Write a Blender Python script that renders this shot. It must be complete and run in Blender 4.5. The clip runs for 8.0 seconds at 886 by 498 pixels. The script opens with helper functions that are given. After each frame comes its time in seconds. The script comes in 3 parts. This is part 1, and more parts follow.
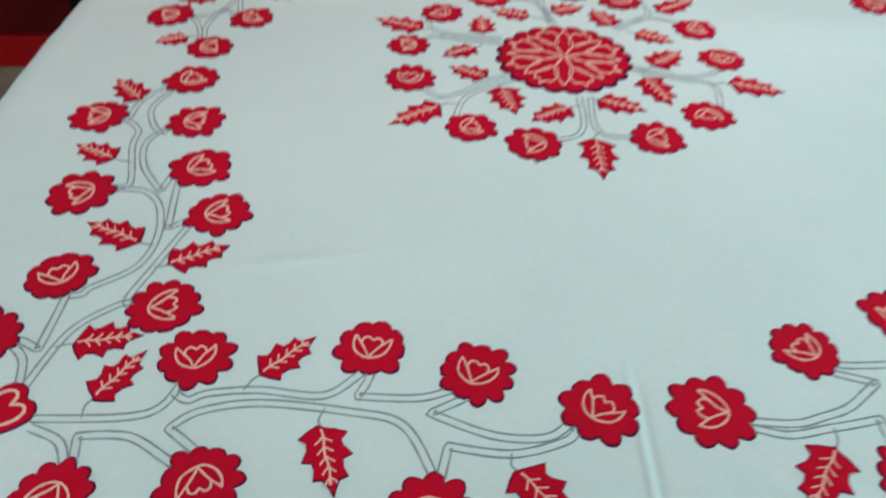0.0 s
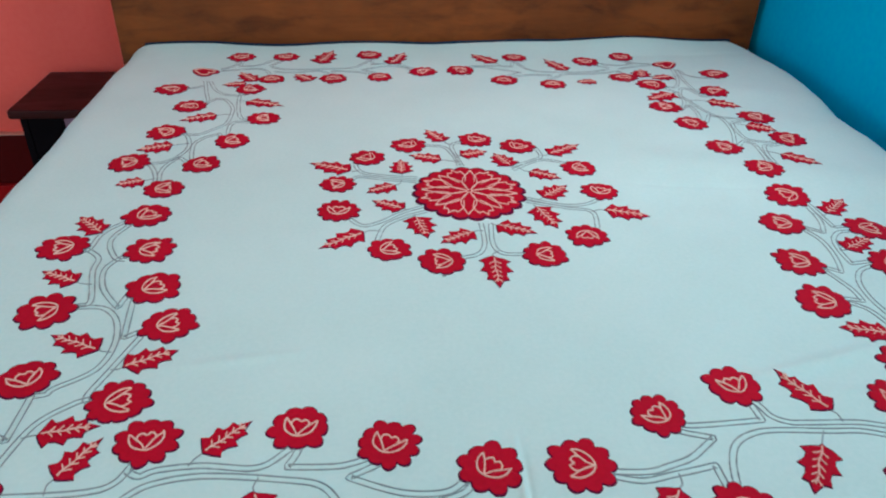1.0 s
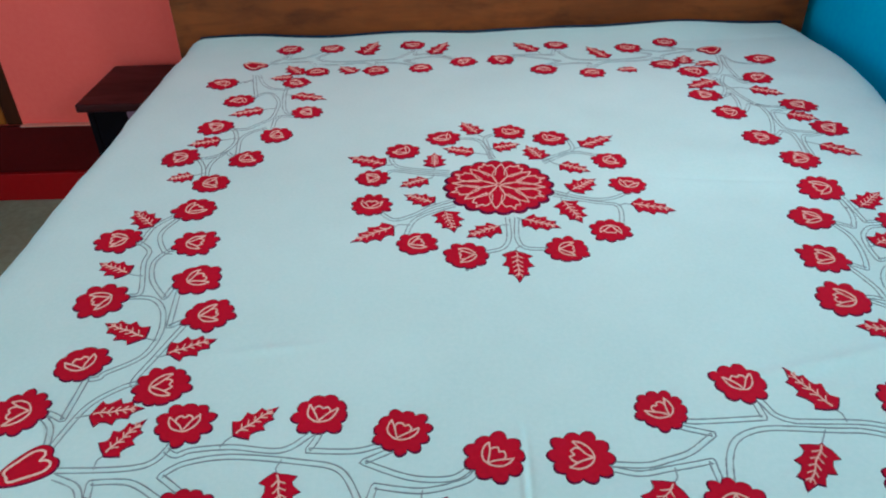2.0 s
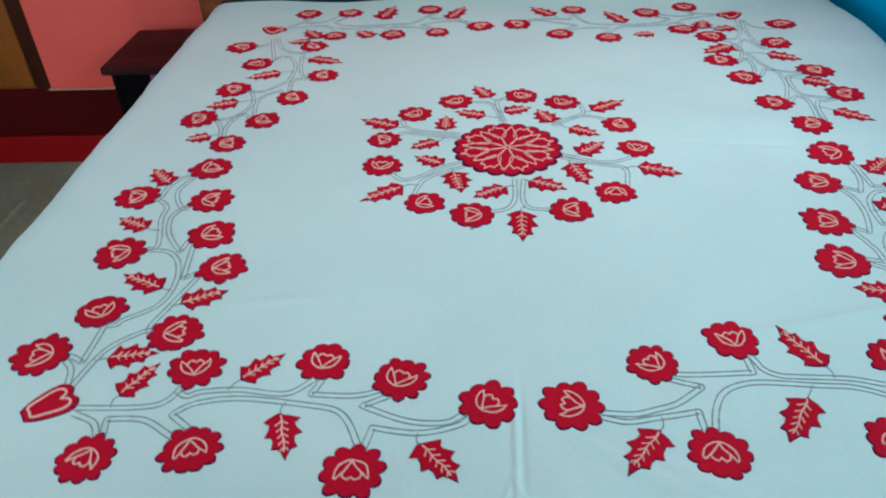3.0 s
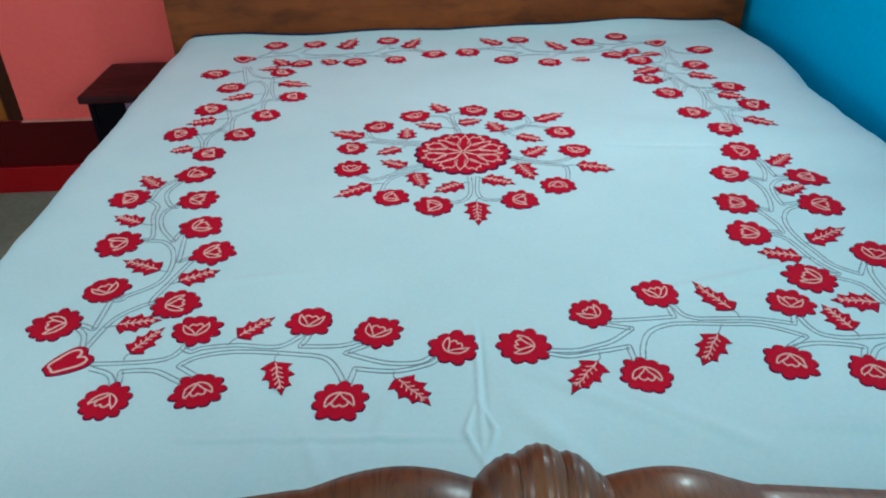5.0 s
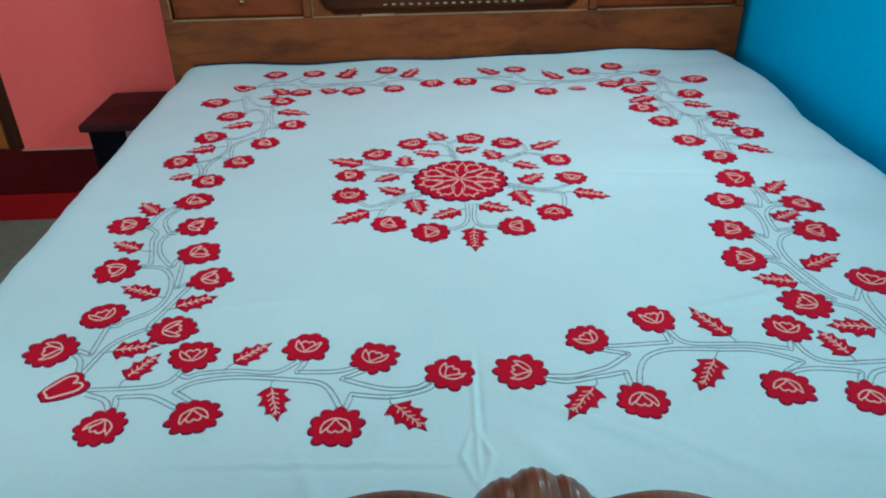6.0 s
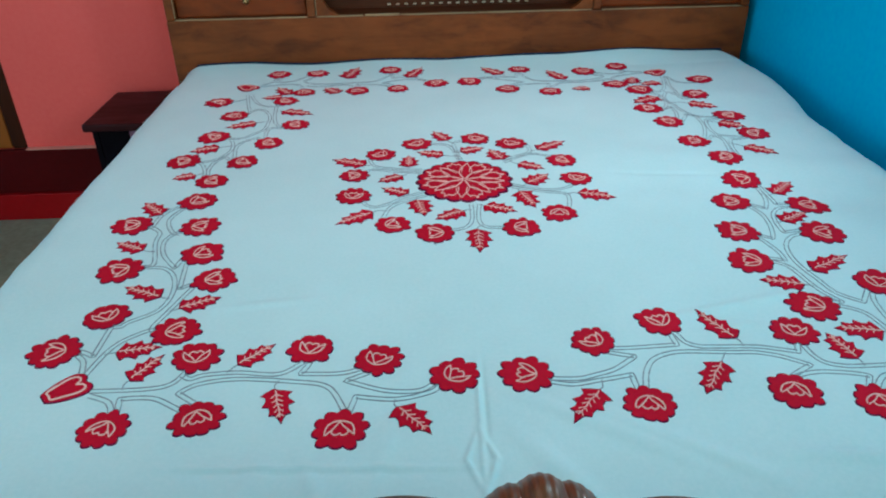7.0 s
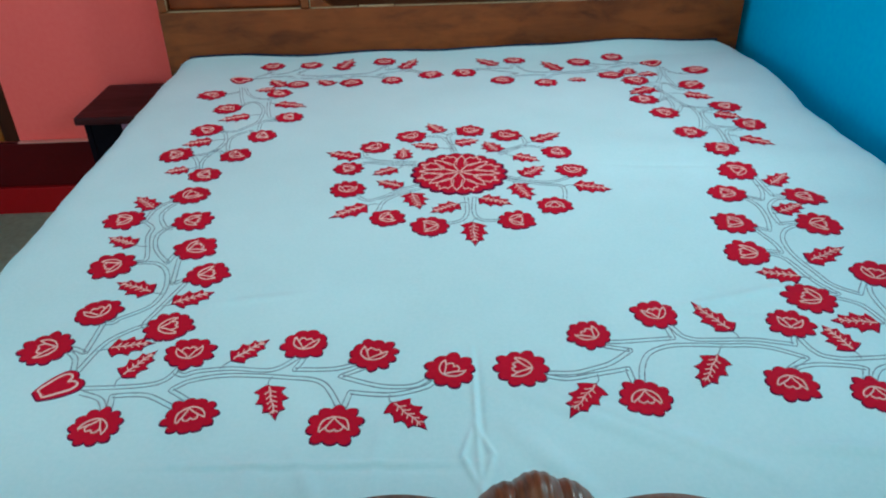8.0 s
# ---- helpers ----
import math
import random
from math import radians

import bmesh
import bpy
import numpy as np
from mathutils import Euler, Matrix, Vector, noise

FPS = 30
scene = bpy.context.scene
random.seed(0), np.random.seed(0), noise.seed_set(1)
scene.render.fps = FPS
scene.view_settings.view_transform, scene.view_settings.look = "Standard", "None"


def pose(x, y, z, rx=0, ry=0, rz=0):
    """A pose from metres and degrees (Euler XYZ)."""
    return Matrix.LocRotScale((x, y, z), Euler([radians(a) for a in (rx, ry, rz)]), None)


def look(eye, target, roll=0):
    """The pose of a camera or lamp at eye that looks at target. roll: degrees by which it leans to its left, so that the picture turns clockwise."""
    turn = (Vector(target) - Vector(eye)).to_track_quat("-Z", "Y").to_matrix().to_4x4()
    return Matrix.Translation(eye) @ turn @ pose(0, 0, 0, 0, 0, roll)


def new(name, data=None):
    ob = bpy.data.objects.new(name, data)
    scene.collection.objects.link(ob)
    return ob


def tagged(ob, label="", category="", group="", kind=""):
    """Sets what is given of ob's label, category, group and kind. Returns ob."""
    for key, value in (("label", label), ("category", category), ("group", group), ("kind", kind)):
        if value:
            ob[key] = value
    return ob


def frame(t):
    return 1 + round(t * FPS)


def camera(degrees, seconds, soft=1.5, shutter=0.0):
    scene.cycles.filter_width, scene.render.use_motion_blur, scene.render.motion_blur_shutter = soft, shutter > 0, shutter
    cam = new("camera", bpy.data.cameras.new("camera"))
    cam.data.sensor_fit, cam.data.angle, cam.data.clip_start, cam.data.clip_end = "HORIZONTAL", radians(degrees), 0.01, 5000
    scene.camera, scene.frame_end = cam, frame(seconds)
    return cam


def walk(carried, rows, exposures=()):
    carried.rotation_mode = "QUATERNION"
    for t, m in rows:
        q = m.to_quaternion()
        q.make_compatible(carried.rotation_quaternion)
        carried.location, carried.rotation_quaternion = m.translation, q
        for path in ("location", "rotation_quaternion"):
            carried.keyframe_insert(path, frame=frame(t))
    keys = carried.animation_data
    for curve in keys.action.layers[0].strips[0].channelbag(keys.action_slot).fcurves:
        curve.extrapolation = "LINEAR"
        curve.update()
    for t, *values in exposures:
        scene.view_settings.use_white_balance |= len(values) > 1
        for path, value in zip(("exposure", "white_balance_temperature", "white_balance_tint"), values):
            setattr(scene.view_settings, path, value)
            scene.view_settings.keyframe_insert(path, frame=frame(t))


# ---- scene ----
cam = camera(62.7, 8.0, soft=2.0, shutter=0.5)
PATH = [
    (0, (-0.225, -0.951, 1.134), (-0.192, 0.512, -0.229), 0.3),
    (0.5, (-0.212, -1.049, 1.178), (-0.083, 0.586, 0.032), 1.6),
    (1, (-0.193, -1.104, 1.196), (-0.007, 0.586, 0.143), 1.6),
    (1.2, (-0.184, -1.120, 1.200), (-0.082, 0.570, 0.135), 1.2),
    (2.3, (-0.125, -1.136, 1.256), (-0.116, 0.517, 0.132), -1.4),
    (2.5, (-0.123, -1.142, 1.25), (-0.118, 0.504, 0.113), -1.5),
    (3, (-0.103, -1.167, 1.247), (-0.166, 0.451, 0.073), -2.1),
    (3.5, (-0.068, -1.214, 1.232), (-0.151, 0.408, 0.064), -0.1),
    (4, (-0.093, -1.274, 1.242), (-0.142, 0.391, 0.134), -2.9),
    (4.5, (-0.115, -1.326, 1.246), (-0.051, 0.35, 0.157), -1.4),
    (4.7, (-0.119, -1.343, 1.249), (-0.057, 0.336, 0.164), -1.3),
    (5.8, (-0.117, -1.360, 1.252), (-0.050, 0.359, 0.232), -0.9),
    (6, (-0.116, -1.36, 1.25), (-0.049, 0.366, 0.243), -1.1),
    (6.5, (-0.119, -1.357, 1.25), (-0.049, 0.372, 0.246), -1.0),
    (7, (-0.119, -1.353, 1.249), (-0.059, 0.373, 0.241), -1.1),
    (7.5, (-0.117, -1.348, 1.248), (-0.039, 0.38, 0.245), -0.9),
    (8, (-0.116, -1.344, 1.248), (-0.047, 0.37, 0.219), -1.2),
]
# the white balance drifts from neutral to cool
walk(cam, [(t, look(e, a, r)) for t, e, a, r in PATH], exposures=[
    (0, 0.02, 6900, 1), (0.5, 0.02, 6750, -3), (1, 0.0, 6250, -4), (2.5, -0.03, 5980, -8),
    (3.5, 0.0, 5950, -7), (4.5, -0.02, 5720, -9), (7, -0.04, 5440, -14), (8, -0.02, 5400, -15)])

# ---------------------------------------------------------------- light
world = bpy.data.worlds.new("world")
scene.world = world
world.use_nodes = True
_wn = world.node_tree
_sky = _wn.nodes.new("ShaderNodeTexSky")
_sky.sky_type = "NISHITA"
_sky.sun_disc = False
_sky.sun_elevation = radians(42)
_sky.sun_rotation = radians(0)
_wn.links.new(_sky.outputs[0], _wn.nodes["Background"].inputs[0])
_wn.nodes["Background"].inputs[1].default_value = 0.12

sun_data = bpy.data.lights.new("sun", "SUN")
sun_data.energy, sun_data.angle, sun_data.color = 2.0, radians(0.6), (1.0, 0.95, 0.88)
sun = new("sun", sun_data)
# the sun stands behind the house, away from the openings
sun.matrix_world = look((0, 10, 9), (0, 0, 0))


def area_lamp(name, eye, target, w, h, watts, colour):
    d = bpy.data.lights.new(name, "AREA")
    d.shape, d.size, d.size_y, d.energy, d.color = "RECTANGLE", w, h, watts, colour
    ob = new(name, d)
    ob.matrix_world = look(eye, target)
    return ob


# daylight of the two east windows, and of two lamps added as fill
area_lamp("window_daylight", (0.98, 0.10, 1.68), (-1.5, 0.30, 1.66), 0.26, 0.36, 16, (0.86, 0.96, 1.0))
area_lamp("south_window_daylight", (0.98, -1.75, 1.55), (-1.5, -0.45, 1.25), 0.5, 0.7, 8, (0.90, 1.0, 0.90))
# unseen opening behind the camera, added as a greenish fill for the foot
area_lamp("south_fill", (-0.75, -3.19, 1.1), (0.0, 0.0, 0.9), 1.0, 2.1, 33, (0.89, 1.0, 0.90))
# unseen opening in the west wall, added to brighten the blue wall
area_lamp("west_fill", (-2.69, -1.3, 1.15), (0.0, -0.6, 0.9), 1.2, 0.9, 18, (0.88, 0.98, 1.0))

# ---------------------------------------------------------------- materials


def material(name, rough=0.6, metal=0.0, spec=0.5):
    m = bpy.data.materials.new(name)
    m.use_nodes = True
    b = m.node_tree.nodes["Principled BSDF"]
    b.inputs["Roughness"].default_value = rough
    b.inputs["Metallic"].default_value = metal
    b.inputs["Specular IOR Level"].default_value = spec
    return m, m.node_tree, b


def coords(nt, scale=(1, 1, 1), rot=(0, 0, 0)):
    tc = nt.nodes.new("ShaderNodeTexCoord")
    mp = nt.nodes.new("ShaderNodeMapping")
    mp.inputs["Scale"].default_value = scale
    mp.inputs["Rotation"].default_value = rot
    nt.links.new(tc.outputs["Object"], mp.inputs[0])
    return mp.outputs[0]


def noise_node(nt, vec, scale, detail=4.0, rough=0.55, dist=0.0):
    n = nt.nodes.new("ShaderNodeTexNoise")
    n.inputs["Scale"].default_value = scale
    n.inputs["Detail"].default_value = detail
    n.inputs["Roughness"].default_value = rough
    n.inputs["Distortion"].default_value = dist
    nt.links.new(vec, n.inputs["Vector"])
    return n.outputs["Fac"]


def ramp(nt, fac, stops):
    r = nt.nodes.new("ShaderNodeValToRGB")
    e = r.color_ramp.elements
    while len(e) < len(stops):
        e.new(0.5)
    for k, (p, c) in enumerate(stops):
        e[k].position, e[k].color = p, (*c, 1)
    nt.links.new(fac, r.inputs[0])
    return r.outputs[0]


def mix(nt, fac, a, b, how="MIX"):
    n = nt.nodes.new("ShaderNodeMix")
    n.data_type, n.blend_type = "RGBA", how
    for sock, v in ((n.inputs[0], fac), (n.inputs[6], a), (n.inputs[7], b)):
        if isinstance(v, (int, float)):
            sock.default_value = v
        elif isinstance(v, tuple):
            sock.default_value = (*v, 1)
        else:
            nt.links.new(v, sock)
    return n.outputs[2]


def bump(nt, bsdf, height, strength, distance):
    n = nt.nodes.new("ShaderNodeBump")
    n.inputs["Strength"].default_value = strength
    n.inputs["Distance"].default_value = distance
    nt.links.new(height, n.inputs["Height"])
    nt.links.new(n.outputs[0], bsdf.inputs["Normal"])


def plaster(name, base, dark, rough=0.55):
    m, nt, b = material(name, rough, 0.0, 0.10)
    v = coords(nt)
    big = noise_node(nt, v, 1.7, 5)
    fine = noise_node(nt, v, 60, 3)
    c = ramp(nt, big, [(0.3, dark), (0.7, base)])
    c = mix(nt, 0.06, c, ramp(nt, fine, [(0.3, (0, 0, 0)), (0.7, (1, 1, 1))]), "OVERLAY")
    nt.links.new(c, b.inputs["Base Color"])
    bump(nt, b, fine, 0.12, 0.002)
    return m


def wood(name, light, dark, rough, along=(1.2, 14, 14), coat=0.0, spec=0.25, mottle=0.0):
    m, nt, b = material(name, rough, 0.0, spec)
    v = coords(nt, along)
    g = noise_node(nt, v, 2.2, 7, 0.62, 1.2)
    big = noise_node(nt, coords(nt), 2.6, 3)
    c = ramp(nt, g, [(0.25, dark), (0.55, light), (0.8, tuple(0.75 * a for a in light))])
    c = mix(nt, 0.5, c, ramp(nt, big, [(0.35, tuple(0.6 * a for a in dark)), (0.62, light)]))
    if mottle:
        patchy = noise_node(nt, coords(nt, (1.0, 2.5, 2.5)), 6.5, 6, 0.6, 0.4)
        c = mix(nt, mottle, c, ramp(nt, patchy, [(0.36, tuple(0.8 * a for a in dark)), (0.5, light), (0.66, tuple(1.35 * a for a in light))]))
    nt.links.new(c, b.inputs["Base Color"])
    b.inputs["Coat Weight"].default_value = coat
    b.inputs["Coat Roughness"].default_value = 0.18
    nt.links.new(ramp(nt, g, [(0.2, (rough + 0.12,) * 3), (0.8, (rough - 0.06,) * 3)]), b.inputs["Roughness"])
    bump(nt, b, g, 0.15, 0.0015)
    return m


def textile(name, base, alt, rough, weave, strength, sheen=0.0):
    m, nt, b = material(name, rough, 0.0, 0.12)
    v = coords(nt)
    warp = noise_node(nt, coords(nt, (weave, weave * 0.15, weave)), 1.0, 2)
    weft = noise_node(nt, coords(nt, (weave * 0.15, weave, weave)), 1.0, 2)
    weave_h = mix(nt, 0.5, warp, weft)
    big = noise_node(nt, v, 4.5, 5)
    fine = noise_node(nt, v, 160, 3)
    c = ramp(nt, big, [(0.3, alt), (0.7, base)])
    c = mix(nt, 0.10, c, ramp(nt, fine, [(0.25, (0, 0, 0)), (0.75, (1, 1, 1))]), "OVERLAY")
    nt.links.new(c, b.inputs["Base Color"])
    b.inputs["Sheen Weight"].default_value = sheen
    soft = noise_node(nt, v, 11, 4)
    h = mix(nt, 0.5, weave_h, soft)
    bump(nt, b, h, strength, 0.0016)
    return m


M_CLOTH = textile("cotton_cloth", (0.76, 0.86, 0.86), (0.70, 0.81, 0.81), 0.75, 420, 0.30, 0.1)
M_RED = textile("red_applique", (0.64, 0.002, 0.028), (0.53, 0.0015, 0.022), 0.85, 500, 0.25)
M_BEIGE = textile("pale_thread", (0.97, 0.60, 0.52), (0.90, 0.50, 0.44), 0.6, 900, 0.2)
M_GREY = textile("grey_thread", (0.36, 0.38, 0.41), (0.29, 0.31, 0.34), 0.6, 900, 0.2)
M_EDGE = textile("wine_edge_cloth", (0.16, 0.004, 0.045), (0.10, 0.003, 0.035), 0.8, 700, 0.2)
M_MATTRESS = textile("mattress_ticking", (0.42, 0.45, 0.50), (0.36, 0.38, 0.45), 0.8, 300, 0.3)
M_HEADBOARD = wood("headboard_wood", (0.25, 0.056, 0.011), (0.040, 0.008, 0.002), 0.50, (1.6, 6, 9), 0.03, 0.2, 0.32)
# headboard wood for the drawers: redder, with shade darkened into its colour
M_CABINET = wood("reddish_shaded_wood", (0.24, 0.040, 0.005), (0.05, 0.009, 0.002), 0.5, (1.2, 7, 7), 0.05, 0.2, 0.35)
# darker copy of the headboard wood, the recess's shade put into its colour
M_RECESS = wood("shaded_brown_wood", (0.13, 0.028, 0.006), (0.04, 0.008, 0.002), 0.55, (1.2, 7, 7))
M_POLISHED = wood("polished_wood", (0.26, 0.085, 0.032), (0.045, 0.012, 0.006), 0.36, (55, 9, 1.0), 0.2, 0.4)
M_WORN = wood("worn_wood_edge", (0.50, 0.30, 0.16), (0.25, 0.10, 0.04), 0.6, (6, 9, 9))
M_STAND = wood("dark_stained_wood", (0.050, 0.007, 0.009), (0.020, 0.003, 0.004), 0.40, (1.5, 9, 9), 0.03, 0.12)
M_STANDBODY = wood("black_stained_wood", (0.006, 0.003, 0.006), (0.003, 0.002, 0.003), 0.7, (1.5, 9, 9), 0.0, 0.05)
M_DOOR = wood("varnished_door_wood", (0.060, 0.010, 0.002), (0.022, 0.004, 0.001), 0.5, (9, 9, 1.2), 0.0, 0.12)
M_LEAF = wood("glossy_orange_brown_wood", (0.34, 0.080, 0.004), (0.17, 0.036, 0.002), 0.34, (9, 9, 1.2), 0.25, 0.25)
M_PINK = plaster("pink_plaster", (0.90, 0.120, 0.105), (0.84, 0.104, 0.090))
M_CAP = plaster("lit_ledge_paint", (0.80, 0.32, 0.26), (0.70, 0.24, 0.20))
M_NAVY = textile("navy_cotton", (0.012, 0.035, 0.075), (0.008, 0.022, 0.05), 0.8, 500, 0.2)
M_MAROON = plaster("maroon_plaster", (0.080, 0.001, 0.002), (0.055, 0.001, 0.0015), 0.7)
M_REDPAINT = plaster("red_paint", (0.34, 0.003, 0.006), (0.26, 0.002, 0.005), 0.45)
M_BLUE = plaster("blue_plaster", (0.012, 0.54, 0.90), (0.009, 0.48, 0.84))
M_CEIL = plaster("white_ceiling_paint", (0.78, 0.78, 0.76), (0.72, 0.72, 0.70), 0.8)
M_BRASS, _nt, _b = material("brass", 0.3, 1.0)
_b.inputs["Base Color"].default_value = (0.30, 0.17, 0.07, 1)
M_IVORY, _nt, _b = material("ivory_inlay", 0.4)
_b.inputs["Base Color"].default_value = (0.62, 0.40, 0.27, 1)
M_LILAC = plaster("lilac_paper", (0.30, 0.16, 0.22), (0.22, 0.10, 0.16))


def concrete():
    m, nt, b = material("cement_floor", 0.55)
    v = coords(nt)
    a = noise_node(nt, v, 3.0, 6)
    f = noise_node(nt, v, 45, 5)
    c = ramp(nt, a, [(0.3, (0.23, 0.205, 0.135)), (0.7, (0.40, 0.365, 0.255))])
    c = mix(nt, 0.25, c, ramp(nt, f, [(0.3, (0.09, 0.08, 0.06)), (0.7, (0.45, 0.40, 0.31))]))
    nt.links.new(c, b.inputs["Base Color"])
    bump(nt, b, f, 0.2, 0.003)
    return m


M_FLOOR = concrete()

# ---------------------------------------------------------------- mesh helpers


def finish(name, bm, mat, parent=None, label="", smooth=False):
    me = bpy.data.meshes.new(name)
    bmesh.ops.recalc_face_normals(bm, faces=bm.faces[:])
    if smooth:
        for f in bm.faces:
            f.smooth = True
    bm.to_mesh(me)
    bm.free()
    for m in mat if isinstance(mat, (list, tuple)) else (mat,):
        me.materials.append(m)
    ob = new(name, me)
    if parent is not None:
        ob.parent = parent
    if label:
        tagged(ob, label)
    return ob


def part(name, bm, mat, parent, label="", smooth=False):
    return finish(name, bm, mat, parent, label, smooth)


def box(x0, x1, y0, y1, z0, z1, bevel=0.0, seg=2, bm=None):
    own = bmesh.new()
    bmesh.ops.create_cube(own, size=1)
    bmesh.ops.scale(own, vec=(x1 - x0, y1 - y0, z1 - z0), verts=own.verts)
    bmesh.ops.translate(own, vec=((x0 + x1) / 2, (y0 + y1) / 2, (z0 + z1) / 2), verts=own.verts)
    if bevel:
        bmesh.ops.bevel(own, geom=own.edges[:], offset=bevel, segments=seg, profile=0.5, affect="EDGES")
    if bm is None:
        return own
    me = bpy.data.meshes.new("tmp")
    own.to_mesh(me)
    own.free()
    bm.from_mesh(me)
    bpy.data.meshes.remove(me)
    return bm


def thing(name, label, category, group="", kind=""):
    return tagged(new(name), label, category, group, kind)


# ---------------------------------------------------------------- room
X0, X1, Y0, Y1, HEIGHT = -2.7, 0.985, -3.2, 1.15, 2.75

tagged(finish("floor", box(X0 - 0.2, X1 + 0.2, Y0 - 0.2, Y1 + 0.2, -0.15, 0.0), M_FLOOR), "worn grey cement floor", "floor", kind="structure")
tagged(finish("ceiling", box(X0 - 0.2, X1 + 0.2, Y0 - 0.2, Y1 + 0.2, HEIGHT, HEIGHT + 0.12), M_CEIL), "plain white ceiling", "ceiling", kind="structure")

# back wall with a door in it
DX0, DX1 = -2.42, -1.515
bm = box(DX1, X1 + 0.2, Y1, Y1 + 0.2, 0.0, HEIGHT)
box(X0 - 0.2, DX0, Y1, Y1 + 0.2, 0.0, HEIGHT, bm=bm)
box(DX0, DX1, Y1, Y1 + 0.2, 2.25, HEIGHT, bm=bm)
box(DX0, DX1, Y1, Y1 + 0.2, 0.0, 0.268, bm=bm)
tagged(finish("wall_north", bm, M_PINK), "salmon pink painted plaster wall", "wall", kind="structure")
# unseen wall: blue chosen to cool the bounce, opening added for the fill lamp
bm = box(X0 - 0.2, X0, Y0, -1.9, 0.0, HEIGHT)
box(X0 - 0.2, X0, -0.7, Y1, 0.0, HEIGHT, bm=bm)
box(X0 - 0.2, X0, -1.9, -0.7, 0.0, 0.65, bm=bm)
box(X0 - 0.2, X0, -1.9, -0.7, 1.65, HEIGHT, bm=bm)
tagged(finish("wall_west", bm, M_BLUE), "bright blue painted plaster wall", "wall", kind="structure")

# blue wall with the window over the bed and another behind it, out of the camera's sight
WY0, WY1, WZ0, WZ1 = -0.04, 0.24, 1.49, 1.87
bm = box(X1, X1 + 0.2, Y0, -2.02, 0.0, HEIGHT)
box(X1, X1 + 0.2, -1.48, WY0, 0.0, HEIGHT, bm=bm)
box(X1, X1 + 0.2, -2.02, -1.48, 0.0, 1.18, bm=bm)
box(X1, X1 + 0.2, -2.02, -1.48, 1.92, HEIGHT, bm=bm)
box(X1, X1 + 0.2, WY1, Y1, 0.0, HEIGHT, bm=bm)
box(X1, X1 + 0.2, WY0, WY1, 0.0, WZ0, bm=bm)
box(X1, X1 + 0.2, WY0, WY1, WZ1, HEIGHT, bm=bm)
tagged(finish("wall_east", bm, M_BLUE), "bright blue painted plaster wall", "wall", kind="structure")

# unseen south wall: doorway added for the fill lamp, pink to warm the bounce
bm = box(X0 - 0.2, -1.25, Y0 - 0.2, Y0, 0.0, HEIGHT)
box(-0.25, X1 + 0.2, Y0 - 0.2, Y0, 0.0, HEIGHT, bm=bm)
box(-1.25, -0.25, Y0 - 0.2, Y0, 2.2, HEIGHT, bm=bm)
tagged(finish("wall_south", bm, M_PINK), "salmon pink painted plaster wall", "wall", kind="structure")

bm = box(X0, X1, Y1 - 0.022, Y1, 0.105, 0.270, 0.003)
tagged(finish("baseboard", bm, M_MAROON), "dark maroon painted skirting band", "skirting", kind="structure")
# pale strip that paints in the light caught by the ledge's top
bm = box(DX1 + 0.001, X1, Y1 - 0.0235, Y1, 0.2705, 0.2745, 0.001, 1)
box(X0, DX0 - 0.001, Y1 - 0.0235, Y1, 0.2705, 0.2745, 0.001, 1, bm=bm)
tagged(finish("trim", bm, M_CAP), "thin ledge on the skirting, light on its top painted pale pink", "trim", kind="structure")
tagged(finish("plinth", box(X0, X1, Y1 - 0.034, Y1, 0.0, 0.103, 0.003), M_REDPAINT), "red painted cement plinth strip", "skirting", kind="structure")

door = thing("door_1", "brown varnished wooden door, closed", "door", kind="structure")
part("door_frame", box(DX1 - 0.05, DX1, Y1 - 0.004, Y1 + 0.09, 0.271, 2.25, 0.003), M_DOOR, door)
part("door_frame", box(DX0, DX0 + 0.05, Y1 - 0.004, Y1 + 0.09, 0.271, 2.25, 0.003), M_DOOR, door)
part("door_leaf", box(DX0 + 0.053, DX1 - 0.053, Y1 - 0.001, Y1 + 0.04, 0.271, 2.24, 0.003), M_LEAF, door)

# ---------------------------------------------------------------- bed
BX0, BX1 = -0.887, 0.958
HEAD_Y = 1.0
MAT_Z = 0.6

bed = thing("bed", "polished brown wooden double bed with headboard drawers, beside a blue wall", "bed")


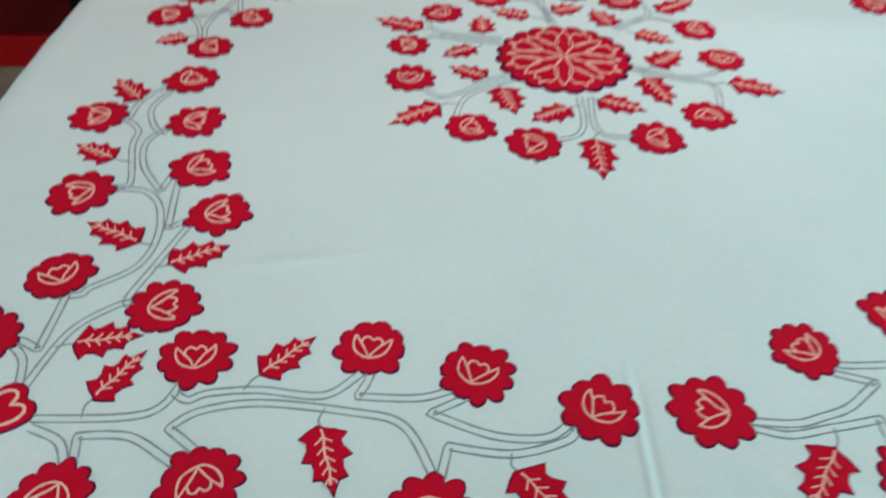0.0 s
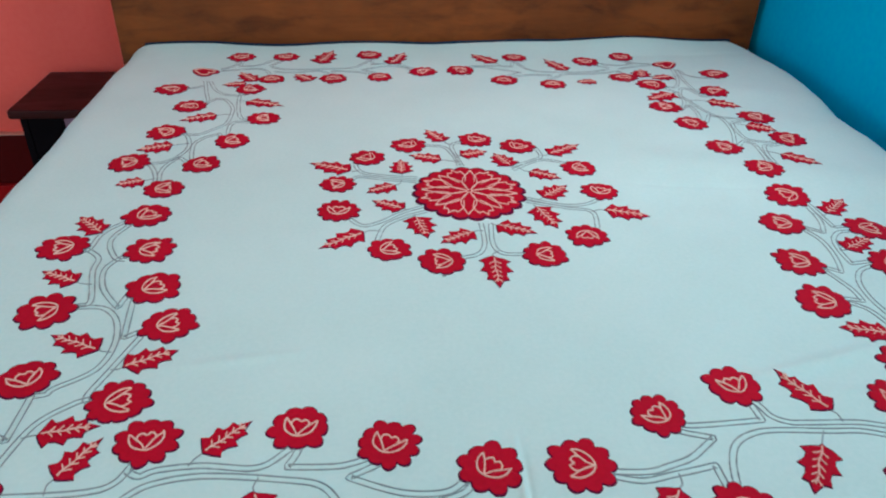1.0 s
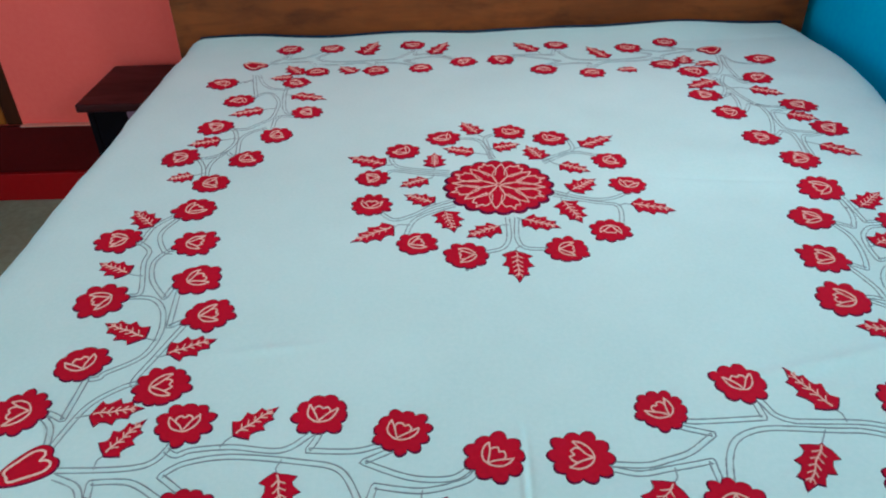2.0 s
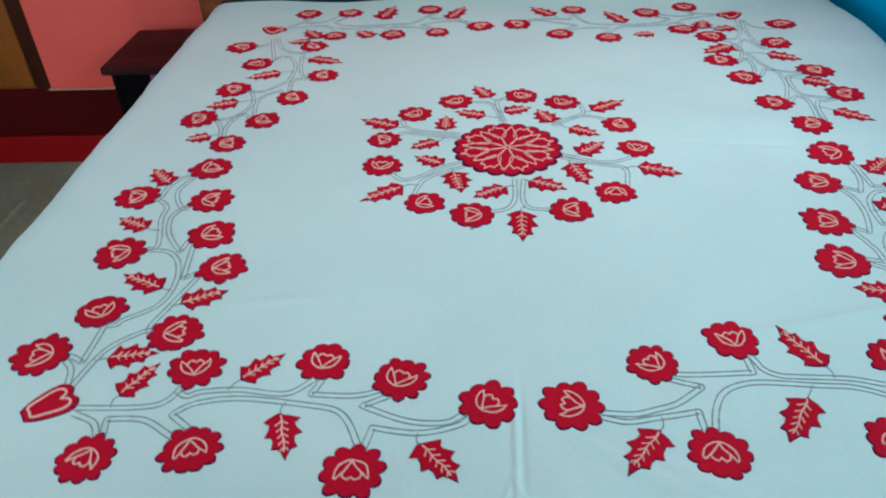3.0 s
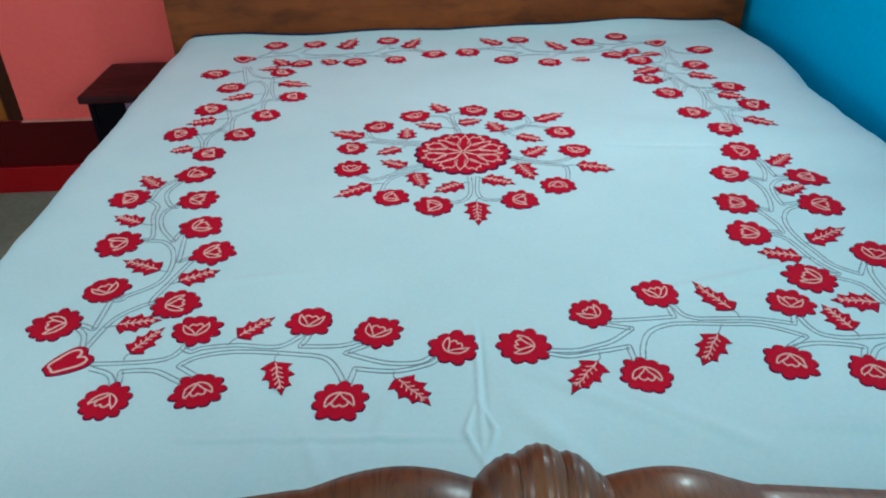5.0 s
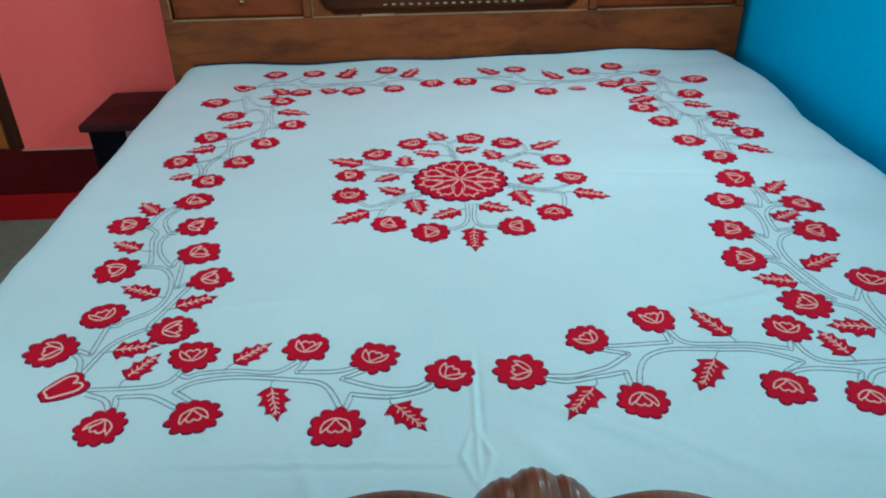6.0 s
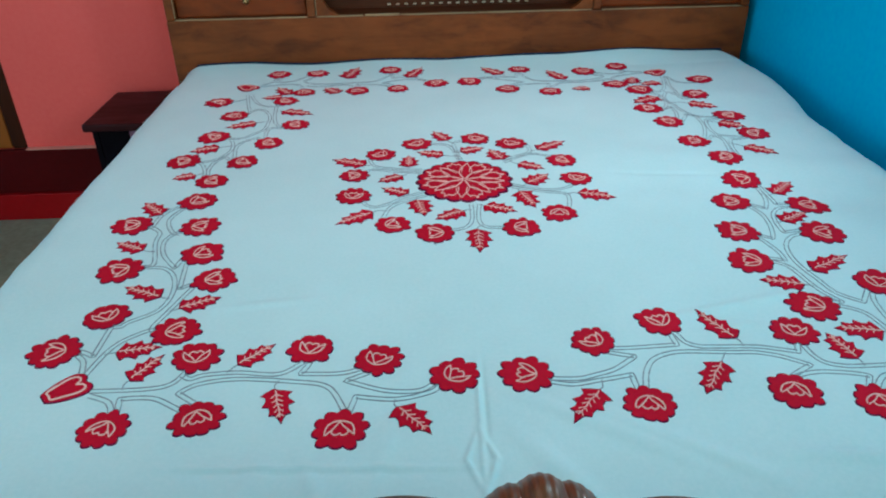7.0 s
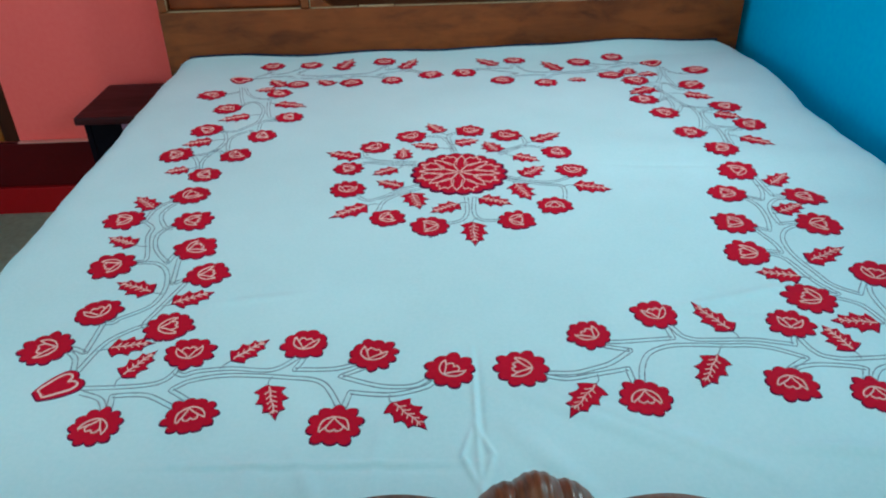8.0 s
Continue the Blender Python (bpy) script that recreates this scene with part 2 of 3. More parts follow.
def build_headboard(bed):
    y0, y1 = HEAD_Y, HEAD_Y + 0.135
    head = new("headboard")
    head.parent = bed
    p = lambda n, b, m=M_HEADBOARD, l="": part(n, b, m, head, l)
    # low plain board, with the cabinet fronts over it
    p("base_board", box(BX0, BX1, y0, y1, 0.12, 0.732, 0.003))
    for xa, xb, h in ((BX0 + 0.03, -0.45, 0.0035), (-0.42, -0.275, 0.003), (-0.268, -0.16, 0.006), (-0.155, 0.45, 0.003), (0.484, BX1 - 0.03, 0.0025)):
        part("worn_edge", box(xa, xb, y0 - 0.0015, y0 + 0.01, 0.7325, 0.7325 + h, 0.001, 1), M_WORN, head, "pale worn edge")
    for x in (BX0 + 0.0265, -0.4205):
        part("worn_edge", box(x, x + 0.002, y0 + 0.0005, y0 + 0.008, 0.737, 0.848, 0.0008, 1), M_WORN, head, "pale worn edge")
    for x in (BX0, -0.449, 0.455, BX1 - 0.026):
        p("stile", box(x, x + 0.026, y0 + 0.002, y1, 0.733, 0.852, 0.004))
    for xa, xb in ((BX0 + 0.03, -0.453), (0.485, BX1 - 0.03)):
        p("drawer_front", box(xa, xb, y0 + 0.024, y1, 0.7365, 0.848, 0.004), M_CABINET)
        # the bead that runs round the drawer's opening, in the shaded wood colour
        for za, zb in ((0.7335, 0.7375), (0.8465, 0.8505)):
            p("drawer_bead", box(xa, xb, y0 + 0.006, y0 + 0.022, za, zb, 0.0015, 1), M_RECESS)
        part("knob", knob(0.55 * xb + 0.45 * xa, y0 + 0.022, 0.785), M_BRASS, head, "small brass knob")
    # back of the middle recess, its shade painted in by the darker wood
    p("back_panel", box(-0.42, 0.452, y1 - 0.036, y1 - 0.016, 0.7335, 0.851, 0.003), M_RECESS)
    # sloping lip and the inlaid bead row of the middle recess
    bm = bmesh.new()
    for k in range(17):
        x = -0.20 + k * 0.028
        box(x, x + 0.012, y1 - 0.044, y1 - 0.037, 0.7455, 0.7500, 0.001, 1, bm=bm)
    p("bead_row", bm, M_IVORY, "row of pale inlaid beads")
    a = 0.09
    for sx, xs in ((1, -0.42), (-1, 0.452)):
        bm = bmesh.new()
        prof = [(0, 0.734), (a * 0.8, 0.735), (a * 0.66, 0.741), (a * 0.42, 0.757), (a * 0.2, 0.79), (0, 0.84)]
        fr = [bm.verts.new((xs + sx * u, y0 + 0.004, z)) for u, z in prof]
        bk = [bm.verts.new((xs + sx * u, y0 + 0.03, z)) for u, z in prof]
        bm.faces.new(fr)
        bm.faces.new(bk[::-1])
        for i in range(len(prof)):
            j = (i + 1) % len(prof)
            bm.faces.new((fr[i], fr[j], bk[j], bk[i]))
        p("corner_bracket", bm)
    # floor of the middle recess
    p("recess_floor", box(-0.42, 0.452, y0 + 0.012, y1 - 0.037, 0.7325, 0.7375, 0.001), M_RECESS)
    p("top_rail", box(BX0 - 0.004, BX1, y0 - 0.006, y1 + 0.005, 0.853, 0.925, 0.008))
    return head


def knob(x, y, z):
    bm = bmesh.new()
    bmesh.ops.create_uvsphere(bm, u_segments=14, v_segments=8, radius=0.011)
    bmesh.ops.translate(bm, vec=(x, y - 0.008, z), verts=bm.verts)
    return bm


build_headboard(bed)

FOOT_Y = -0.972
CREST_X = -0.031
CREST_Z = 0.801


def crest_outline(x):
    """Height of the footboard's top over its place across the bed."""
    u = abs(x - CREST_X)
    hump = 0.026 * max(0.0, math.cos(min(1.0, abs(u - 0.108) / 0.085) * math.pi / 2)) ** 1.2
    fall = -0.10 * max(0.0, (u - 0.20) / 0.7) ** 1.0
    return CREST_Z - 0.043 + hump + fall - 0.07 * max(-0.16, min(0.16, x - CREST_X))


def build_footboard(bed):
    foot = new("footboard")
    foot.parent = bed
    bm = bmesh.new()
    y0, y1 = FOOT_Y - 0.028, FOOT_Y + 0.028
    xs = [BX0 + 0.06 + (BX1 - BX0 - 0.12) * k / 220 for k in range(221)]
    rows = []
    for x in xs:
        z = crest_outline(x)
        prof = [(y0, 0.62), (y0, z - 0.014), (y0 + 0.006, z - 0.004), (y0 + 0.018, z), (y1 - 0.018, z), (y1 - 0.006, z - 0.004), (y1, z - 0.014), (y1, 0.62)]
        rows.append([bm.verts.new((x, y, zz)) for y, zz in prof])
    for a, b in zip(rows, rows[1:]):
        for i in range(8):
            j = (i + 1) % 8
            bm.faces.new((a[i], b[i], b[j], a[j]))
    bm.faces.new(rows[0])
    bm.faces.new(rows[-1][::-1])
    part("top_rail", bm, M_POLISHED, foot, "", True)
    part("panel", box(BX0 + 0.06, BX1 - 0.06, FOOT_Y - 0.016, FOOT_Y + 0.016, 0.12, 0.619, 0.004), M_POLISHED, foot)
    for x in (BX0, BX1 - 0.058):
        part("post", box(x, x + 0.058, FOOT_Y - 0.04, FOOT_Y + 0.04, 0.0, 0.76, 0.012, 3), M_POLISHED, foot)
    # fluted shell on the middle of the rail
    bm = bmesh.new()
    n, m, w = 180, 18, 0.080
    rings = []
    for k in range(n + 1):
        u = -1 + 2 * k / n
        lobe = abs(math.cos(math.pi * 3.5 * math.asin(max(-1.0, min(1.0, u))) / (math.pi / 2)))
        fine = 0.008 * math.cos(math.pi * u * 19)
        top = 0.077 * (1 - 0.999 * abs(u) ** 1.9) * (0.89 + 0.11 * lobe ** 0.5 + fine) + 0.004
        deep = 0.046 * (1 - 0.55 * u * u) * (0.93 + 0.07 * lobe ** 0.5 + fine)
        rings.append([bm.verts.new((CREST_X + u * w, FOOT_Y + deep * math.cos(math.pi * j / m), CREST_Z - 0.069 + top * math.sin(math.pi * j / m) ** 0.75)) for j in range(m + 1)])
    for a, b in zip(rings, rings[1:]):
        for j in range(m):
            bm.faces.new((a[j], a[j + 1], b[j + 1], b[j]))
    bm.faces.new(rings[0])
    bm.faces.new(rings[-1][::-1])
    for a, b in zip(rings, rings[1:]):
        bm.faces.new((a[0], b[0], b[m], a[m]))
    part("shell_crest", bm, M_POLISHED, foot, "fluted carved shell crest", True)
    return foot


build_footboard(bed)
for x, nm in ((BX0 + 0.002, "side_rail"), (BX1 - 0.032, "side_rail")):
    part(nm, box(x, x + 0.03, FOOT_Y + 0.042, HEAD_Y - 0.002, 0.16, 0.34, 0.004), M_POLISHED, bed)

mattress = tagged(finish("mattress", box(BX0 + 0.07, BX1 - 0.09, FOOT_Y + 0.05, HEAD_Y - 0.06, 0.30, MAT_Z - 0.012, 0.045, 4), M_MATTRESS, smooth=True),
                  "thick mattress hidden under the white bedspread", "mattress")
tagged(finish("bed_deck", box(BX0 + 0.034, BX1 - 0.036, FOOT_Y + 0.046, HEAD_Y - 0.004, 0.265, 0.299, 0.002), M_STAND), "flat wooden slab under the mattress", "bed deck")

# ---------------------------------------------------------------- bedspread
CX0, CX1 = -0.868, 0.924
CY0, CY1 = FOOT_Y + 0.040, 0.987
EDGE = 0.085


def ridge(x, y, x0, y0, x1, y1, width, height):
    dx, dy = x1 - x0, y1 - y0
    ln = math.hypot(dx, dy)
    s = ((x - x0) * dx + (y - y0) * dy) / ln
    d = abs((x - x0) * dy - (y - y0) * dx) / ln
    if s < -0.1 or s > ln + 0.1 or d > 4 * width:
        return 0.0
    end = min(1.0, max(0.0, (s + 0.05) / 0.1)) * min(1.0, max(0.0, (ln + 0.05 - s) / 0.1))
    return height * math.exp(-(d / width) ** 2) * end


def cloth_z(x, y):
    z = MAT_Z
    z += 0.0018 * noise.noise((x * 2.6, y * 2.2, 3.0)) + 0.0012 * noise.noise((x * 7.0, y * 6.0, 9.0))
    # pinched fold at the foot and the creases beside it
    z += ridge(x, y, -0.048, -0.57, -0.054, -0.72, 0.0036, 0.0036) - ridge(x, y, -0.041, -0.57, -0.047, -0.72, 0.0042, 0.0018) + ridge(x, y, -0.054, -0.72, -0.058, -0.90, 0.004, 0.0018)
    w = 0.018 * max(0.0, 1 - abs(y + 0.740) / 0.055)
    for s in (-1, 1):
        z += 0.0042 * math.exp(-((x + 0.056 - s * w) / 0.0042) ** 2) * min(1.0, max(0.0, 1.15 - abs(y + 0.74) / 0.055))
    z += ridge(x, y, -0.43, -0.731, -0.09, -0.748, 0.0042, 0.0018) + ridge(x, y, -0.43, -0.740, -0.09, -0.757, 0.0045, -0.0014)
    z += ridge(x, y, -0.166, -0.69, -0.178, -0.755, 0.010, 0.005)
    z += ridge(x, y, -0.264, -0.742, -0.24, -0.80, 0.009, 0.006)
    z += ridge(x, y, -0.32, -0.745, -0.36, -0.86, 0.016, 0.007)
    z += ridge(x, y, 0.02, -0.64, 0.19, -0.757, 0.012, 0.005)
    z += ridge(x, y, 0.09, -0.66, 0.27, -0.785, 0.012, 0.006)
    z += ridge(x, y, 0.0, -0.71, 0.10, -0.86, 0.016, 0.006)
    z += ridge(x, y, 0.30, -0.75, 0.62, -0.79, 0.012, 0.005)
    z += ridge(x, y, 0.25, -0.475, 0.47, -0.42, 0.010, 0.005)
    z += ridge(x, y, 0.33, -0.49, 0.40, -0.508, 0.008, 0.004)
    z += ridge(x, y, -0.42, -0.40, -0.30, -0.385, 0.008, 0.003)
    z += ridge(x, y, 0.30, 0.06, 0.52, 0.03, 0.006, -0.002)
    z += ridge(x, y, 0.35, -0.02, 0.62, -0.10, 0.05, 0.002)
    z += ridge(x, y, 0.45, 0.40, 0.85, 0.30, 0.06, 0.0025)
    z += ridge(x, y, 0.30, 0.17, 0.90, 0.02, 0.060, 0.006) - ridge(x, y, 0.30, 0.0, 0.92, -0.16, 0.055, 0.006)
    z += ridge(x, y, 0.45, 0.62, 0.85, 0.50, 0.05, 0.004)
    # the corners at the head sag a little
    for ex, sag in ((CX0, 0.018), (CX1, 0.008)):
        d = math.hypot((x - ex) / 0.24, (y - CY1) / 0.22)
        z -= sag * max(0.0, 1 - d) ** 1.5
    head = min(1.0, max(0.0, (y - 0.84) / 0.13))
    z += 0.016 * head * min(1.0, max(0.0, (x - 0.15) / 0.4)) + 0.006 * head * min(1.0, max(0.0, (-0.3 - x) / 0.2))
    z += 0.007 * math.sin(math.pi * min(1.0, max(0.0, (y - 0.41) / 0.56))) * min(1.0, max(0.0, (x - 0.70) / 0.16))
    # gentle pucker round the sewn pieces near the hems
    z += 0.010 * max(0.0, (y - 0.86) / 0.1) * noise.noise((x * 3.1, 0.0, 5.0)) * 1.6
    return z


def edge_map(s, lo, hi, r, rh):
    """Folds the sheet's own measure s over the mattress edge: place and fall."""
    for sign, e, r in ((-1, lo, r), (1, hi, rh)):
        q = r * math.pi / 2
        o = (s - e) * sign + r
        if o > 0:
            if o < q:
                a = o / r
                return e - sign * r + sign * r * math.sin(a), r * (1 - math.cos(a))
            return e + sign * 0.0, r + (o - q)
    return s, 0.0


def cloth_point(u, v, lift=0.0):
    wave = 0.007 * noise.noise((v * 5.0, 2.0 if u < 0 else 7.0, 0.0)) + 0.003 * noise.noise((v * 17.0, 2.0 if u < 0 else 7.0, 4.0))
    # the mattress bulges at the head, beside the wall
    puff = math.sin(math.pi * min(1.0, max(0.0, (v - 0.41) / 0.56))) ** 0.7
    x, fx = edge_map(u, CX0 + wave, CX1 + wave + 0.011 * puff, EDGE, EDGE * (1 - 0.35 * puff))
    y, fy = edge_map(v, CY0, CY1, EDGE, 0.035)
    fall = max(fx, fy) if min(fx, fy) <= 0 else (fx ** 2 + fy ** 2) ** 0.5
    hang = min(1.0, max(0.0, (fall - EDGE) / 0.15))
    if hang > 0 and fx > fy:
        x += (0.010 * math.sin(v * 21 + 2 * math.sin(v * 6)) + 0.004) * hang * (-1 if u < 0 else 0.3)
    return (x, y, cloth_z(x, y) - fall + lift)


def build_bedspread():
    ob = thing("bedspread", "white cotton bedspread with red floral patchwork on the bed", "bedspread")
    step = 0.0060
    # a closer mesh along the pinched fold and across the creases at the foot
    us = np.unique(np.r_[np.arange(CX0 - 0.30, CX1 + 0.26, step), np.arange(-0.12, 0.0, 0.002)].round(4))
    vs = np.unique(np.r_[np.arange(CY0 - 0.02, CY1 + 0.06, step), np.arange(-0.87, -0.62, 0.003)].round(4))
    verts = [cloth_point(float(u), float(v)) for v in vs for u in us]
    n = len(us)
    faces = [(j * n + i, j * n + i + 1, (j + 1) * n + i + 1, (j + 1) * n + i) for j in range(len(vs) - 1) for i in range(n - 1)]
    me = bpy.data.meshes.new("sheet")
    me.from_pydata(verts, [], faces)
    me.polygons.foreach_set("use_smooth", [True] * len(me.polygons))
    me.materials.append(M_CLOTH)
    sheet = new("sheet", me)
    sheet.parent = ob
    mod = sheet.modifiers.new("thickness", "SOLIDIFY")
    mod.thickness, mod.offset = 0.0012, -1
    return ob


bedspread = build_bedspread()


def build_cover_edge():
    """The rolled edge of a dark cover, between bedspread and headboard."""
    bm = bmesh.new()
    rows = []
    n = 90
    for k in range(n + 1):
        x = -0.815 + 1.70 * k / n
        zc = cloth_z(x, 0.955) - 0.0100 + 0.0016 * noise.noise((x * 9, 1.0, 0.0))
        rows.append([bm.verts.new((x, 0.9925 + 0.0065 * math.cos(a), zc + 0.0065 * math.sin(a))) for a in (2 * math.pi * j / 8 for j in range(8))])
    for a, b in zip(rows, rows[1:]):
        for j in range(8):
            bm.faces.new((a[j], a[(j + 1) % 8], b[(j + 1) % 8], b[j]))
    bm.faces.new(rows[0])
    bm.faces.new(rows[-1][::-1])
    return tagged(finish("mattress_cover", bm, M_NAVY, smooth=True), "dark navy cover edge between bedspread and headboard", "mattress cover")


build_cover_edge()


def smooth_line(pts, sub=7, closed=False):
    """A smooth curve through the points, kept sharp where it turns back on itself."""
    n = len(pts)
    pts = [np.array(p, float) for p in pts]
    P = lambda i: pts[i % n] if closed else pts[max(0, min(n - 1, i))]

    def slope(i):
        a, b = P(i) - P(i - 1), P(i + 1) - P(i)
        la, lb = np.linalg.norm(a), np.linalg.norm(b)
        if la > 1e-9 and lb > 1e-9 and a @ b < 0.25 * la * lb:
            return 0 * a
        return (P(i + 1) - P(i - 1)) / 2

    out = []
    for i in range(n if closed else n - 1):
        b, c, m0, m1 = P(i), P(i + 1), slope(i), slope(i + 1)
        for k in range(sub):
            t = k / sub
            out.append(tuple((2 * t ** 3 - 3 * t * t + 1) * b + (t ** 3 - 2 * t * t + t) * m0 + (3 * t * t - 2 * t ** 3) * c + (t ** 3 - t * t) * m1))
    if not closed:
        out.append(tuple(pts[-1]))
    return out


def strand(bm, pts, width, height, lift=0.0, closed=False, wobble=0.0):
    """A raised stitched line that lies on the cloth."""
    rows = []
    n = len(pts)
    for i, p in enumerate(pts):
        a = pts[(i - 1) % n] if closed else pts[max(0, i - 1)]
        b = pts[(i + 1) % n] if closed else pts[min(n - 1, i + 1)]
        tx, ty = b[0] - a[0], b[1] - a[1]
        ln = math.hypot(tx, ty) or 1e-9
        nx, ny = -ty / ln, tx / ln
        w = width * (0.5 + wobble * (random.random() - 0.5))
        rows.append([bm.verts.new((p[0] + nx * o * w, p[1] + ny * o * w, cloth_z(p[0], p[1]) + lift + h)) for o, h in ((-1, -0.0004), (-0.5, height), (0.5, height), (1, -0.0004))])
    pairs = list(zip(rows, rows[1:])) + ([(rows[-1], rows[0])] if closed else [])
    for a, b in pairs:
        for i in range(3):
            bm.faces.new((a[i], b[i], b[i + 1], a[i + 1]))


def patch(outline, lift=0.0016):
    """A cut piece of red cloth sewn on: turned edge, slightly padded middle."""
    bm = bmesh.new()
    cx = sum(p[0] for p in outline) / len(outline)
    cy = sum(p[1] for p in outline) / len(outline)
    rows = []
    for s, h in ((1.02, -0.0008), (1.005, lift * 0.5), (0.952, lift), (0.6, lift * 1.25)):
        rows.append([bm.verts.new((cx + (x - cx) * s, cy + (y - cy) * s, cloth_z(cx + (x - cx) * s, cy + (y - cy) * s) + h)) for x, y in outline])
    n = len(outline)
    for k, (a, b) in enumerate(zip(rows, rows[1:])):
        for i in range(n):
            j = (i + 1) % n
            bm.faces.new((a[i], a[j], b[j], b[i])).material_index = 1 if k < 2 else 0
    c = bm.verts.new((cx, cy, cloth_z(cx, cy) + lift * 1.35))
    for i in range(n):
        bm.faces.new((rows[-1][i], rows[-1][(i + 1) % n], c))
    return bm


def turned(x, y, ang, r):
    ca, sa = math.cos(ang), math.sin(ang)
    return lambda u, v: (x + r * (u * ca - v * sa), y + r * (u * sa + v * ca))


CUP = [(0.32, 0.52), (0.08, 0.52), (-0.2, 0.40), (-0.38, 0.14), (-0.38, -0.14), (-0.2, -0.40), (0.08, -0.52), (0.32, -0.52)]
PETAL = [(0.32, 0.52), (0.06, 0.28), (-0.16, 0.12), (-0.37, 0.0)]
HEART_TOP = [(0.07, 0.29), (0.24, 0.26), (0.33, 0.12), (0.23, 0.0), (0.33, -0.12), (0.24, -0.26), (0.07, -0.29)]


def flower(x, y, degrees, r):
    lobes = random.choice((9, 10, 10, 11))
    ph = random.random() * 6.28
    T = turned(x, y, radians(degrees), r)
    out = []
    n = lobes * 7
    amp = [random.uniform(0.90, 1.10) for _ in range(lobes)]
    for k in range(n):
        th = 2 * math.pi * k / n
        f = (k % 7) / 7
        rad = (0.80 + 0.17 * math.sin(math.pi * f) ** 0.8 + random.uniform(-0.012, 0.012)) * (1 + (amp[k // 7] - 1) * math.sin(math.pi * f))
        out.append(T(1.03 * rad * math.cos(th + ph), 1.03 * rad * math.sin(th + ph)))
    ob = part("flower", patch(out), (M_RED, M_EDGE), bedspread, "red scalloped cloth flower")
    bm = bmesh.new()
    j = lambda pts, m=1: smooth_line([T(u * 0.95 + random.uniform(-0.02, 0.02), m * v * 0.95 + random.uniform(-0.02, 0.02)) for u, v in pts], 5)
    w = 0.0024
    for pts, m in ((CUP, 1), (PETAL, 1), (PETAL, -1), (HEART_TOP, 1)):
        strand(bm, j(pts, m), w, 0.0011, 0.0021, wobble=0.25)
    part("tulip_stitching", bm, M_BEIGE, ob, "pale pink chain stitched tulip")


LEAF_SIDE = [(0.03, 0.06), (0.08, 0.22), (0.17, 0.42), (0.25, 0.29), (0.36, 0.31), (0.50, 0.43), (0.54, 0.26), (0.63, 0.24), (0.77, 0.29), (0.79, 0.14), (0.90, 0.06)]


def leaf(x0, y0, x1, y1, broad=1.0):
    ln = math.hypot(x1 - x0, y1 - y0)
    T = turned(x0, y0, math.atan2(y1 - y0, x1 - x0), ln)
    wide = min(1.0, max(0.62, 0.066 / ln)) * random.uniform(0.82, 1.0) * 0.87 * broad
    skew = random.uniform(-0.05, 0.05)
    top = [T(u + random.uniform(-0.015, 0.015), v * wide) for u, v in LEAF_SIDE]
    bot = [T(u + skew, -v * wide * 0.95) for u, v in LEAF_SIDE]
    ob = part("leaf", patch([T(0, 0)] + bot + [T(1, 0)] + top[::-1], 0.0014), (M_RED, M_EDGE), bedspread, "red toothed cloth leaf")
    bm = bmesh.new()
    strand(bm, [T(0.07 + 0.07 * k, 0.012 * math.sin(k)) for k in range(12)], 0.0022, 0.0010, 0.0019, wobble=0.2)
    for k in range(5):
        u = 0.18 + 0.14 * k
        for s in (-1, 1):
            strand(bm, [T(u, 0), T(u + 0.05, s * 0.07 * wide), T(u + 0.09, s * (0.15 - 0.012 * k) * wide)], 0.0019, 0.0009, 0.0018)
    part("vein_stitching", bm, M_BEIGE, ob, "pale pink stitched veins")


def heart(x, y, degrees, r):
    T = turned(x, y, radians(degrees), r)
    shape = [(-1.0, 0.12), (-0.97, 0.34), (-0.5, 0.62), (0.1, 0.80), (0.62, 0.82), (0.92, 0.58), (0.98, 0.28), (0.86, 0.0), (0.98, -0.28), (0.92, -0.58), (0.62, -0.82), (0.1, -0.80), (-0.5, -0.62), (-0.97, -0.34), (-1.0, -0.12)]
    ob = part("heart", patch(smooth_line([T(*p) for p in shape], 4, True)), (M_RED, M_EDGE), bedspread, "red heart shaped corner piece")
    bm = bmesh.new()
    line = [(-0.72, 0.0), (-0.70, 0.30), (-0.2, 0.46), (0.35, 0.58), (0.66, 0.44), (0.66, 0.18), (0.42, 0.0), (0.66, -0.18), (0.66, -0.44), (0.35, -0.58), (-0.2, -0.46), (-0.70, -0.30)]
    strand(bm, smooth_line([T(*p) for p in line], 5, True), 0.0032, 0.0011, 0.0021, True, 0.2)
    part("heart_stitching", bm, M_BEIGE, ob, "pale pink stitched heart outline")


